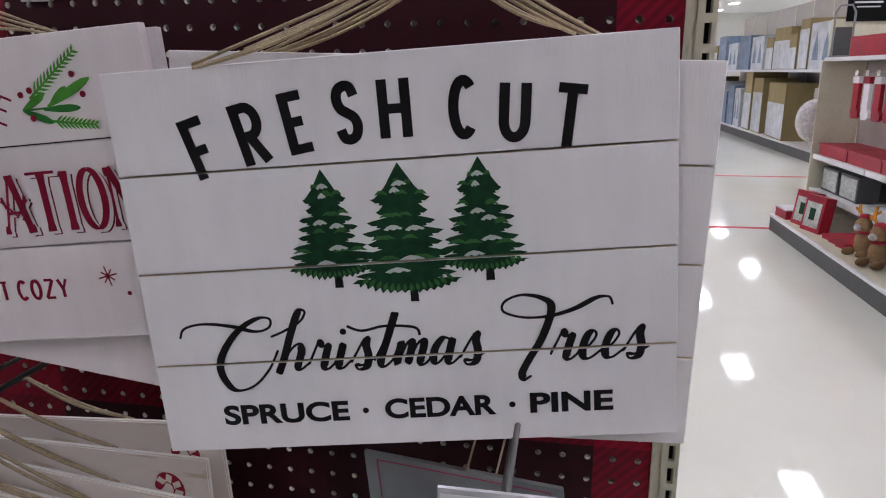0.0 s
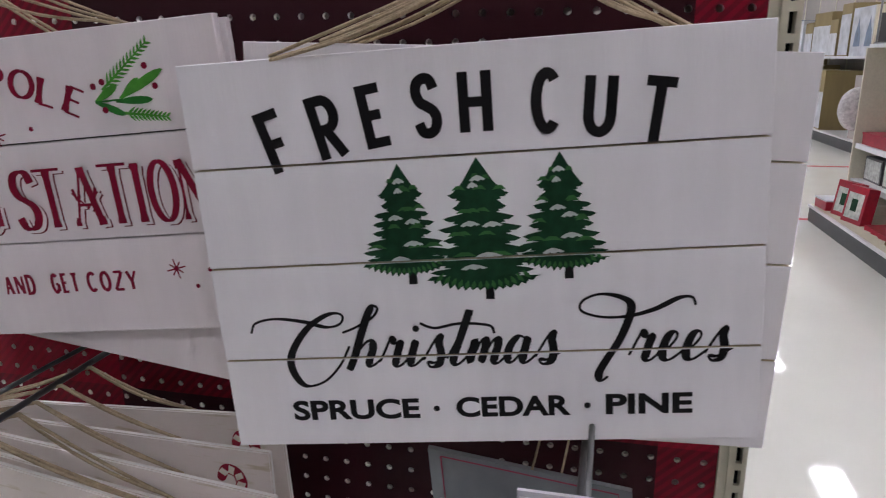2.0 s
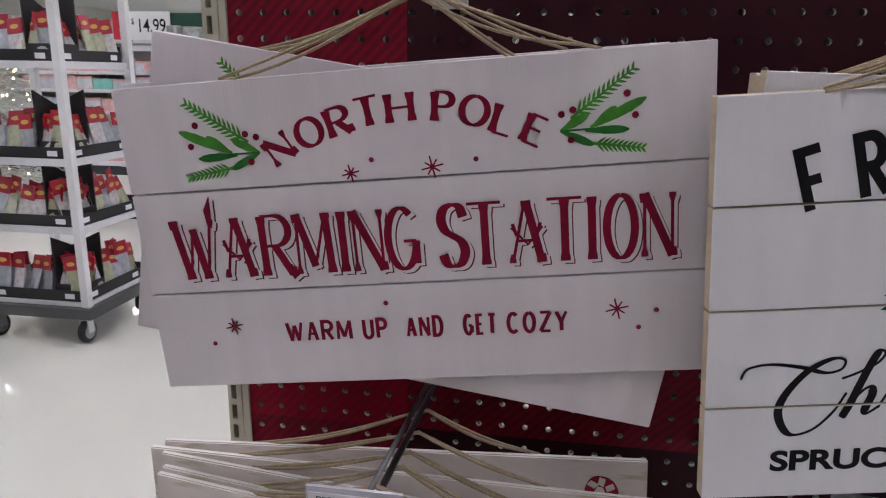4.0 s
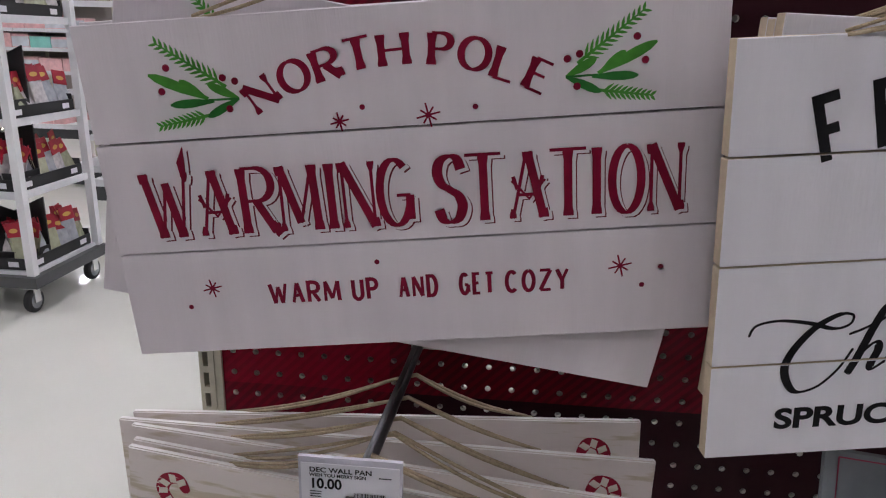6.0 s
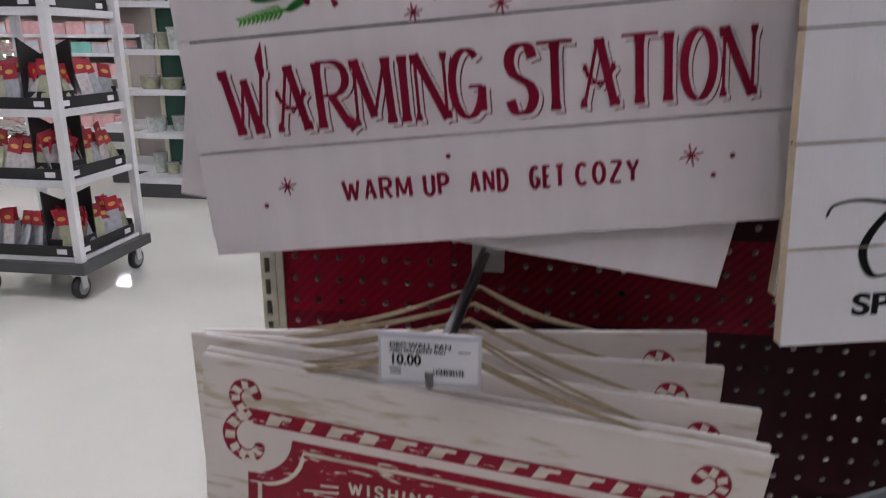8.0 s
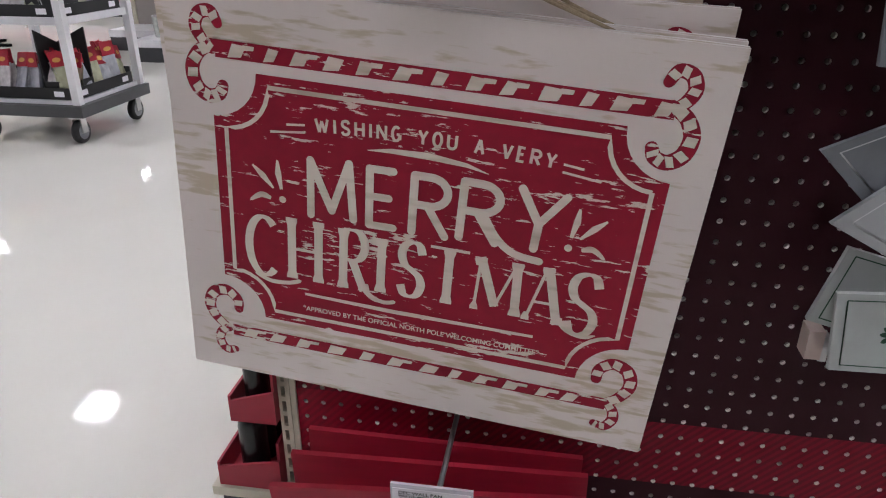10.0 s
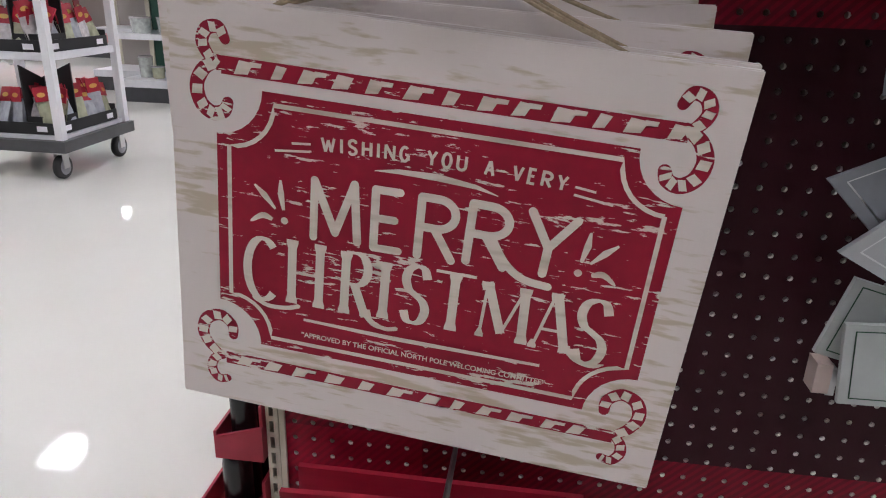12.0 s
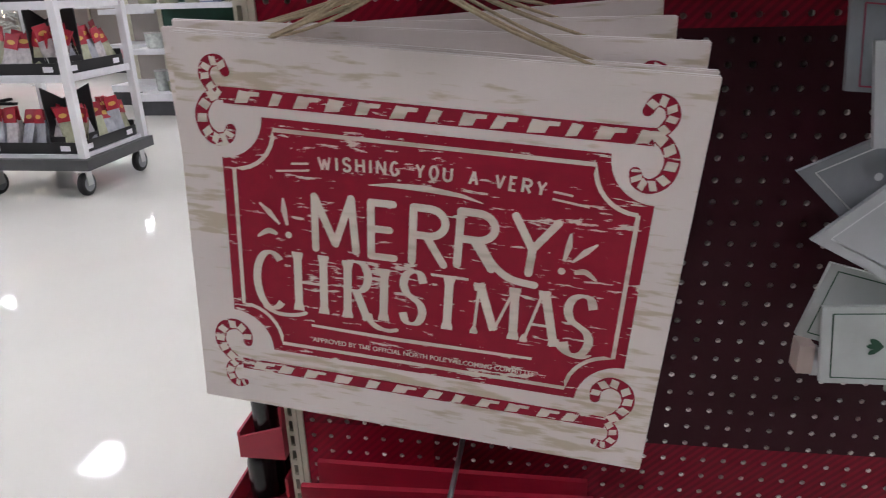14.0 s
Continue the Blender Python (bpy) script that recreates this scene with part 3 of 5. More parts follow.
def twine(parent, holes, apex, strands=2, r=0.0013, seed=1):
    """Jute cord from two holes in a board up to the hook; twisted strands, a little slack."""
    rng = random.Random(seed)
    a, b, top = Vector(holes[0]), Vector(holes[1]), Vector(apex)
    for s in range(strands):
        off = Vector((rng.uniform(-0.002, 0.002), -0.002 * s, rng.uniform(-0.003, 0.003) - 0.003 * s))
        line = []
        for p, q in ((a, top), (top, b)):
            for i in range(9):
                t = i / 9
                line.append(p.lerp(q, t) + off * math.sin(math.pi * min(1, t + 0.1)) + Vector((0, 0, -0.004 * math.sin(math.pi * t))))
        line.append(b)
        bm = bmesh.new()
        bm_tube(bm, line, r, 6)
        part("twine", bm, M["twine"], parent, "jute twine loop", smooth=True)


def planked(ob, width, height, planks, front, side, thick=0.0095, gap=0.0015):
    """Boards side by side with thin dark joints, fixed to two battens behind."""
    each = height / planks
    for i in range(planks):
        z0 = -height / 2 + i * each
        bm = bmesh.new()
        bm_box(bm, -width / 2, width / 2, 0, thick, z0 + gap / 2, z0 + each - gap / 2)
        bmesh.ops.bevel(bm, geom=bm.edges[:], offset=0.0006, segments=1, affect="EDGES")
        bm.normal_update()
        for f in bm.faces:
            f.material_index = 0 if f.normal.y < -0.5 else 1
        part("plank", bm, [front, side], ob)
    # added near-black sheet: its colour gives the grooves their shade
    boxes("backing", [(-width / 2 + 0.006, width / 2 - 0.006, thick, thick + 0.0035, -height / 2 + 0.006, height / 2 - 0.006)], M["dark"], ob)
    for x in (-width * 0.3, width * 0.3):
        boxes("batten", [(x - 0.015, x + 0.015, thick + 0.004, thick + 0.009, -height / 2 + 0.01, height / 2 - 0.01)], M["mdf"], ob)


# ---- FRESH CUT sign ----
SCRIPT = {   # pen strokes of a sloping brush script, in letter heights
    "C": [(-1.62, 0.82), (-1.5, 1.02), (-1.0, 1.1), (-0.3, 1.02), (0.3, 0.88), (0.65, 0.95), (0.68, 1.14), (0.35, 1.16), (-0.15, 0.9), (-0.55, 0.42), (-0.62, 0.0), (-0.3, -0.42), (0.2, -0.36), (0.62, 0.0), (0.86, 0.42)],
    "h": [(-0.1, 0.75), (0.2, 0.85), (0.62, 1.05), (0.75, 1.25), (0.6, 1.28), (0.42, 0.9), (0.2, 0.25), (0.05, -0.1), (0.3, 0.35), (0.55, 0.55), (0.65, 0.4), (0.55, 0.08), (0.62, -0.02), (0.85, 0.12)],
    "r": [(0.0, 0.1), (0.2, 0.5), (0.25, 0.6), (0.35, 0.48), (0.48, 0.5), (0.42, 0.25), (0.38, 0.02), (0.5, -0.03), (0.72, 0.15)],
    "i": [(0.0, 0.12), (0.2, 0.52), (0.12, 0.2), (0.1, 0.0), (0.22, -0.02), (0.42, 0.15)],
    "s": [(0.0, 0.1), (0.25, 0.5), (0.38, 0.62), (0.36, 0.45), (0.42, 0.22), (0.38, -0.02), (0.18, -0.08), (0.1, 0.03), (0.3, 0.02), (0.6, 0.18)],
    "t": [(0.0, 0.12), (0.3, 0.65), (0.5, 1.15), (0.3, 0.55), (0.15, 0.1), (0.25, -0.04), (0.5, 0.14)],
    "m": [(0.0, 0.12), (0.2, 0.5), (0.1, 0.0), (0.32, 0.42), (0.45, 0.52), (0.46, 0.35), (0.38, 0.0), (0.58, 0.4), (0.74, 0.52), (0.76, 0.36), (0.68, 0.05), (0.78, -0.03), (0.98, 0.14)],
    "a": [(0.45, 0.5), (0.28, 0.54), (0.1, 0.35), (0.04, 0.1), (0.14, -0.02), (0.32, 0.14), (0.5, 0.52), (0.44, 0.2), (0.42, 0.02), (0.52, -0.03), (0.74, 0.14)],
    "T": [(2.1, 1.12), (2.0, 1.27), (1.7, 1.26), (1.2, 1.05), (0.6, 0.92), (0.0, 0.92), (-0.48, 1.06), (-0.48, 1.27), (-0.1, 1.4), (0.4, 1.32), (0.66, 1.1), (0.5, 0.5), (0.2, 0.0), (0.05, -0.3), (0.12, -0.45), (0.26, -0.38)],
    "e": [(0.0, 0.12), (0.25, 0.25), (0.4, 0.45), (0.34, 0.56), (0.2, 0.48), (0.1, 0.2), (0.14, 0.0), (0.3, -0.03), (0.58, 0.16)],
}
ADVANCE = {"C": 0.82, "h": 0.84, "r": 0.66, "i": 0.42, "s": 0.58, "t": 0.46, "m": 0.96, "a": 0.72, "T": 0.72, "e": 0.54}


def script(ink, word, x, z, size, pen):
    """Joined writing: a slanted broad pen makes falling strokes thick and rising ones thin."""
    for ch in word:
        pts = [(x + px * size * 0.84 + pz * size * 0.10, z + pz * size) for px, pz in spline(SCRIPT[ch], 7)]
        ws = []
        for i in range(len(pts)):
            a, b = pts[max(i - 1, 0)], pts[min(i + 1, len(pts) - 1)]
            fall = (a[1] - b[1]) / (math.hypot(b[0] - a[0], b[1] - a[1]) or 1)
            ws.append(pen * (0.34 + 0.76 * max(0.0, fall)))
        ws = [(ws[max(i - 1, 0)] + ws[i] * 2 + ws[min(i + 1, len(ws) - 1)]) / 4 for i in range(len(ws))]
        ink.ribbon(pts, ws, caps=True)
        if ch == "t":
            ink.ribbon(spline([(x - 0.5 * size, z + 0.9 * size), (x - 0.2 * size, z + 0.78 * size), (x + 0.3 * size, z + 0.86 * size), (x + 0.9 * size, z + 0.8 * size), (x + 1.0 * size, z + 0.62 * size)], 6), pen * 0.38)
        if ch == "i":
            ink.disc(x + 0.25 * size, z + 0.78 * size, pen * 0.45)
        x += ADVANCE[ch] * size * 0.84


FC_JOINTS = (-0.076, 0.0, 0.076)


def printed_tree(parent, x, top, bottom, half, seed):
    """A snowy fir: a pointed cap over tiers of upturned tips, a leafy skirt, light green sweeps, drifts of snow."""
    rng = random.Random(seed)
    trunk = Ink(0.0003)
    trunk.poly([(x + 0.001, bottom - 0.006), (x + 0.0075, bottom - 0.006), (x + 0.007, bottom + 0.008), (x + 0.0015, bottom + 0.008)])
    trunk.done("printed_trunk", M["black_print"], parent)
    dark, mid, snow = Ink(0.0004), Ink(0.0006), Ink(0.0011)
    tall = top - bottom
    tiers = ((0.27, 0.50), (0.36, 0.45), (0.44, 0.60), (0.52, 0.70), (0.60, 0.66), (0.69, 0.84), (0.77, 0.96), (0.84, 0.90))

    def side(s):
        pts = [(x + s * half * 0.12, top - tall * 0.08), (x + s * half * 0.27, top - tall * 0.18)]
        for f, w in tiers:
            w *= rng.uniform(0.94, 1.06)
            z = top - tall * f
            pts += [(x + s * half * w * 0.86, z + 0.0016), (x + s * half * w, z + rng.uniform(-0.0002, 0.0008)), (x + s * half * w * 0.84, z - 0.0021),
                    (x + s * half * w * 0.70, z - 0.0020), (x + s * half * w * 0.74, z - 0.0036), (x + s * half * (w * 0.60), z - 0.0040)]
        return pts
    skirt = []
    n = 15
    for i in range(n + 1):
        u = -1 + 2 * i / n
        sag = bottom + abs(u) ** 2.4 * tall * 0.10
        skirt.append((x + u * half, sag + 0.0008 + rng.uniform(-0.0008, 0.0006)))
        if i < n:
            skirt.append((x + (u + 1.2 / n) * half * 0.97, sag + 0.0034))
    dark.poly([(x, top), *side(1), (x + half * 0.9, top - tall * 0.90), *skirt[::-1], (x - half * 0.9, top - tall * 0.90), *side(-1)[::-1]])
    for i in range(n - 1):
        u = -0.86 + 1.72 * i / (n - 2)
        sag = bottom + abs(u) ** 2.4 * tall * 0.10
        mid.ribbon([(x + u * half * 0.80, sag + tall * 0.085), (x + u * half * 0.88, sag + tall * 0.05), (x + u * half * 0.96, sag + 0.0026)], [0.0007, half * 0.085, 0.0006])
    for f, w in tiers[::2] + ((0.19, 0.3),):
        for k in range(3):
            u = rng.uniform(-0.72, 0.72)
            z = top - tall * (f - 0.05) + rng.uniform(-0.001, 0.001)
            ll = half * w * 0.22
            mid.ribbon([(x + u * half * w - ll, z - 0.0012), (x + u * half * w - ll * 0.3, z + 0.0006), (x + u * half * w + ll * 0.3, z + 0.0006), (x + u * half * w + ll, z - 0.0014)], [0.0005, rng.uniform(0.0022, 0.0034), 0.0028, 0.0004])
    for f, u, ww in ((0.16, -0.10, 0.0050), (0.22, -0.25, 0.0035), (0.47, -0.25, 0.0062), (0.50, 0.42, 0.0065), (0.70, 0.25, 0.0085), (0.82, -0.15, 0.0085)):
        u += rng.uniform(-0.12, 0.12)
        cx, cz = x + u * half * f * 1.1, top - tall * (f + rng.uniform(-0.02, 0.02))
        k = ww * (half / 0.036)
        snow.poly([(cx - k, cz - 0.0010), (cx - k * 0.6, cz + 0.0012), (cx - k * 0.1, cz + 0.0026), (cx + k * 0.4, cz + 0.0018), (cx + k, cz - 0.0004), (cx + k * 0.72, cz - 0.0014), (cx + k * 0.4, cz - 0.0006), (cx + k * 0.1, cz - 0.0019), (cx - k * 0.35, cz - 0.0008), (cx - k * 0.6, cz - 0.0020)])
    dark.done("printed_tree", M["tree_dark"], parent, joints=FC_JOINTS)
    mid.done("printed_highlight", M["tree_mid"], parent, joints=FC_JOINTS)
    snow.cut(FC_JOINTS).done_each("printed_snow", M["snow"], parent)


def fresh_cut_sign(m, apex, full=True, label="whitewashed plank wall sign printed with three green fir trees", seed=1, holes=0.36):
    ob = thing("wall_sign", label, "wall sign", m, "signs hanging on the pegboard")
    planked(ob, 0.407, 0.304, 4, M["white_paint"], M["mdf"], thick=0.012)
    if full:
        ink = Ink()
        for ch, x, z, turn in (("F", -0.1362, 0.0928, 15), ("R", -0.0990, 0.1002, 12), ("E", -0.0635, 0.1072, 8), ("S", -0.0275, 0.1112, 3.5), ("H", 0.0065, 0.1119, 0),
                               ("C", 0.0552, 0.1090, -2), ("U", 0.0908, 0.1045, -5), ("T", 0.1285, 0.0962, -9)):
            w = {"T": 0.0200, "F": 0.0150, "C": 0.0145, "U": 0.0150, "H": 0.0160, "S": 0.0140}.get(ch, 0.0145)
            letter(ink, ch, x, z, w, 0.0375 if ch in "SCUE" else 0.0410, 0.0073, 0.0069, turn)
        ink.done("lettering", M["black_print"], ob, "black block lettering FRESH CUT", FC_JOINTS)
        for x, half, top, bottom, seed_ in ((-0.0519, 0.0325, 0.0728, -0.0120, 3), (0.0625, 0.0340, 0.0745, -0.0125, 5), (0.0045, 0.0420, 0.0740, -0.0260, 4)):
            printed_tree(ob, x, top, bottom, half, seed_)
        ink = Ink()
        script(ink, "Christmas", -0.1310, -0.0825, 0.0372, 0.0058)
        script(ink, "Trees", 0.0860, -0.0835, 0.0372, 0.0058)
        ink.done("script_lettering", M["black_print"], ob, "black script lettering Christmas Trees", FC_JOINTS)
        for body, x, w in (("SPRUCE", -0.1031, 0.1020), ("CEDAR", 0.0199, 0.0880), ("PINE", 0.1226, 0.0640)):
            t = font_text("lettering", body, 0.0228, x, -0.1282, M["black_print"], ob, 1.0, 0.0008)
            t.data.transform(Matrix.Translation((x, 0, 0)) @ Matrix.Diagonal((w / max(t.dimensions.x, 0.001), 1, 1, 1)) @ Matrix.Translation((-x, 0, 0)))
        dots = Ink()
        for x in (-0.0385, 0.0775):
            dots.disc(x, -0.1210, 0.0025)
        dots.done("printed_dot", M["black_print"], ob)
    if apex:
        a = m.inverted() @ Vector(apex)
        twine(ob, [(-holes * 0.407, 0.002, 0.152), (holes * 0.407, 0.002, 0.152)], a, 3 if full else 2, seed=seed)
    return ob


FC_RIGHT, FC_UP = (0.9892, 0.1285, 0.0708), (-0.0686, -0.0212, 0.9974)
fresh_cut_sign(board_pose((0.0092, 0.4425, 1.0036), FC_RIGHT, FC_UP), (0.045, 0.42, 1.214), holes=0.33)
for i, (x, y, z, roll) in enumerate(((0.033, 0.470, 1.001, 1.4), (0.036, 0.493, 0.999, 1.1), (0.038, 0.517, 1.000, 1.3))):
    fresh_cut_sign(pose(x, y, z, 0, roll, 7.4), (0.045, y, 1.225), False, "whitewashed plank wall sign hanging behind another", 5 + i)


# ---- NORTH POLE sign ----
def star(ink, x, z, r, spokes=8, turn=0.2):
    pts = []
    for i in range(spokes):
        a, b = turn + 2 * math.pi * i / spokes, math.pi / spokes
        rr = r * (1.0 if i % 2 == 0 else 0.78)
        w = 0.0006
        pts += [(x + math.cos(a) * rr + math.sin(a) * w, z + math.sin(a) * rr - math.cos(a) * w), (x + math.cos(a) * rr - math.sin(a) * w, z + math.sin(a) * rr + math.cos(a) * w),
                (x + math.cos(a + b) * 0.0019, z + math.sin(a + b) * 0.0019)]
    ink.poly(pts)


def needle_branch(ink, base, tip, n, length):
    bx, bz = base
    dx, dz = tip[0] - bx, tip[1] - bz
    k = math.hypot(dx, dz)
    ink.ribbon([base, tip], [0.0024, 0.0010])
    for i in range(n):
        f = 0.12 + 0.85 * i / (n - 1)
        ll = length * (1.0 - 0.45 * f)
        for s in (-1, 1):
            ang = math.atan2(dz, dx) + s * radians(43)
            px, pz = bx + dx * f, bz + dz * f
            qx, qz = px + math.cos(ang) * ll, pz + math.sin(ang) * ll
            ink.ribbon([(px, pz), ((px + qx) / 2, (pz + qz) / 2), (qx, qz)], [0.0014, 0.0021, 0.0005])


def leaf(ink, base, tip, w):
    ink.ribbon([(base[0] + (tip[0] - base[0]) * f, base[1] + (tip[1] - base[1]) * f) for f in (0, 0.2, 0.45, 0.7, 0.88, 1.0)], [w * 0.3, w * 0.6, w * 0.95, w, w * 0.75, w * 0.2])


def sprig(parent, flip):
    """A fir twig and mistletoe with red berries; the root points to the lettering."""
    s = -1 if flip else 1
    def P(x, z):
        return (s * x, z)
    a, b, berries = Ink(0.0004), Ink(0.0007), Ink(0.001)
    needle_branch(a, P(0.124, 0.0790), P(0.170, 0.1120), 12, 0.0100)
    needle_branch(a, P(0.138, 0.0600), P(0.176, 0.0540), 10, 0.0085)
    leaf(b, P(0.1160, 0.0703), P(0.140, 0.0585), 0.006)
    leaf(a, P(0.1160, 0.0703), P(0.137, 0.0815), 0.0065)
    leaf(b, P(0.134, 0.0695), P(0.166, 0.0685), 0.0062)
    leaf(a, P(0.138, 0.0715), P(0.1785, 0.0905), 0.0075)
    leaf(a, P(0.140, 0.0725), P(0.157, 0.0855), 0.006)
    b.ribbon([P(0.1157, 0.0703), P(0.138, 0.0705)], 0.0015)
    for x, z in ((0.117, 0.0825), (0.1254, 0.0853), (0.1646, 0.0945), (0.1705, 0.0785), (0.1235, 0.0635)):
        berries.disc(s * x, z, 0.0026)
    a.done("printed_sprig", M["sprig"], parent)
    b.done("printed_leaf", M["sprig_dark"], parent)
    berries.done_each("printed_berry", M["red_print"], parent)


WARMING = (("W", -0.1815, 0.0310), ("A", -0.1462, 0.0225), ("R", -0.1130, 0.0215), ("M", -0.0828, 0.0270), ("I", -0.0582, 0.004), ("N", -0.0378, 0.0215), ("G", -0.0105, 0.0225),
           ("S", 0.0300, 0.0195), ("T", 0.0550, 0.0262), ("A", 0.0870, 0.0235), ("T", 0.1165, 0.0262), ("I", 0.1372, 0.004), ("O", 0.1588, 0.0210), ("N", 0.1868, 0.0205))


def north_pole_sign(m, apex, full=True, label="whitewashed plank wall sign with red lettering and green sprigs", seed=2):
    ob = thing("wall_sign", label, "wall sign", m, "signs hanging on the pegboard")
    planked(ob, 0.456, 0.2555, 3, M["warm_white"], M["warm_white"])
    sprig(ob, False)
    sprig(ob, True)
    if full:
        ink = Ink()
        for ch, x, z, turn in (("N", -0.0998, 0.0722, 30), ("O", -0.0748, 0.0831, 21), ("R", -0.0510, 0.0897, 14), ("T", -0.0278, 0.0953, 8), ("H", -0.0029, 0.0965, 2), ("P", 0.0302, 0.0947, -6), ("O", 0.0534, 0.0900, -14), ("L", 0.0750, 0.0813, -21), ("E", 0.0978, 0.0720, -27)):
            wide = {"O": 0.0192, "N": 0.0172, "H": 0.0172, "T": 0.0178, "L": 0.0138, "R": 0.0150, "P": 0.0132, "E": 0.0138}[ch]
            letter(ink, ch, x, z, wide, 0.0212, 0.0053, 0.0020, turn, serif=0.0034, stress=True)
        shadow, gap, main = Ink(0.0003), Ink(0.0009), Ink(0.0015)
        for ch, x, w in WARMING:
            z, h = -0.0050, 0.0495
            heavy = 0.0078 if ch == "S" else 0.0062
            for target, ox, oz, grow in ((shadow, 0.0035, -0.0032, 0.0002), (gap, 0.0024, -0.0022, 0.0004), (main, 0, 0, 0)):
                letter(target, ch, x + ox, z + oz, w, h, heavy, 0.0024, 0, serif=0.0036, stress=True, grow=grow)
        for target, ox, oz in ((shadow, 0.0032, -0.003), (gap, 0.0022, -0.002), (main, 0, 0)):
            target.ribbon([(-0.1662 + ox, 0.0150 + oz), (-0.1664 + ox, 0.0270 + oz), (-0.1632 + ox, 0.0385 + oz)], [0.0036, 0.0062, 0.0006])
            target.ribbon([(-0.1050 + ox, -0.0220 + oz), (-0.1000 + ox, -0.0310 + oz), (-0.0955 + ox, -0.0285 + oz)], [0.0060, 0.0070, 0.0010])
            for x in (-0.1462, 0.0870):
                target.ribbon([(x - 0.0115 + ox, -0.001 + oz), (x + 0.001 + ox, -0.015 + oz), (x + 0.0125 + ox, -0.001 + oz)], 0.0023)
                target.ribbon([(x - 0.0105 + ox, 0.002 + oz), (x - 0.0075 + ox, -0.008 + oz)], 0.0028)
                target.ribbon([(x + 0.0110 + ox, 0.002 + oz), (x + 0.0080 + ox, -0.008 + oz)], 0.0028)
        shadow.done("lettering_shadow", M["dark_red_print"], ob)
        gap.done("lettering_gap", M["warm_white"], ob)
        main.done("lettering", M["red_print"], ob, "red fairground lettering WARMING STATION")
        ink.done("lettering", M["red_print"], ob, "red serif lettering NORTH POLE")
        for text, x0, x1 in (("WARM", -0.1163, -0.0600), ("UP", -0.0510, -0.0303), ("AND", -0.0148, 0.0159), ("GET", 0.0323, 0.0597), ("COZY", 0.0677, 0.1165)):
            ink = Ink()
            line_of(ink, text, x0, x1, -0.0803, 0.0185, 0.0031, 0.0024, 0.24)
            ink.done("lettering", M["red_print"], ob, "red lettering " + text)
        for x, z, r in ((-0.0459, 0.0493, 0.0070), (0.0182, 0.0501, 0.0088), (-0.1600, -0.0731, 0.0076), (0.1551, -0.0720, 0.0090)):
            ink = Ink()
            star(ink, x, z, r)
            ink.done("printed_star", M["red_print"], ob)
        for x, z in ((-0.0286, 0.0587), (0.0519, 0.0540), (-0.1795, -0.0878), (-0.0294, -0.0585), (0.1855, -0.0742), (0.1716, -0.0882)):
            ink = Ink()
            ink.disc(x, z, 0.0020)
            ink.done("printed_dot", M["red_print"], ob)
    if apex:
        twine(ob, [(-0.142, 0.004, 0.127), (0.148, 0.004, 0.127)], m.inverted() @ Vector(apex), 2, seed=seed)
    return ob


north_pole_sign(board_pose((-0.4120, 0.4480, 1.0313), (0.9937, 0.0649, 0.0909), (-0.089, -0.0326, 0.9955)), (-0.41, 0.43, 1.208))
north_pole_sign(board_pose((-0.420, 0.468, 1.022), (0.988, 0.06, -0.155), (0.155, -0.01, 0.988)), (-0.41, 0.455, 1.212), False, "whitewashed plank wall sign hanging askew behind another", 7)
north_pole_sign(board_pose((-0.436, 0.500, 1.033), (0.988, 0.09, 0.085), (-0.085, -0.01, 0.99)), (-0.41, 0.485, 1.216), False, "whitewashed plank wall sign hanging behind others", 8)


# ---- MERRY CHRISTMAS sign ----
def candy_bar(red, white, x0, x1, z, w, seed):
    """A level candy cane stick with broken pale stripes."""
    red.ribbon([(x0, z), (x1, z)], w)
    rng = random.Random(seed)
    x = x0 + 0.012
    while x < x1 - 0.014:
        d = rng.uniform(0.010, 0.017)
        white.poly([(x, z - w * 0.42), (x + d, z - w * 0.34), (x + d + 0.005, z + w * 0.30), (x + 0.004 + rng.uniform(0, 0.003), z + w * 0.38)])
        if rng.random() < 0.6:
            white.poly([(x + d, z + w * 0.05), (x + d + 0.012, z + w * 0.1), (x + d + 0.013, z + w * 0.34), (x + d + 0.002, z + w * 0.36)])
        x += d + rng.uniform(0.014, 0.022)


def candy_curl(red, white, pts, w, seed):
    line = spline(pts, 8)
    n = len(line)
    red.ribbon(line, [w * (0.75 + 0.25 * math.sin(math.pi * i / (n - 1))) for i in range(n)], caps=True)
    rng = random.Random(seed)
    i = 3
    while i < n - 3:
        (ax, az), (bx, bz) = line[i], line[min(i + 4, n - 1)]
        k = math.hypot(bx - ax, bz - az) or 1
        ox, oz = -(bz - az) / k * w * 0.39, (bx - ax) / k * w * 0.39
        white.poly([(ax + ox, az + oz), (bx + ox * 0.8, bz + oz * 0.8), (bx - ox, bz - oz), (ax - ox * 0.7, az - oz * 0.7)])
        i += rng.choice((6, 7))


def notched(w, h, r, n=8):
    """A rectangle with its corners scooped out."""
    out = []
    for cx, cz, a in ((w, h, 180), (-w, h, 270), (-w, -h, 0), (w, -h, 90)):
        out += arc(cx, cz, r, r, a + 90, a, n)
    return out


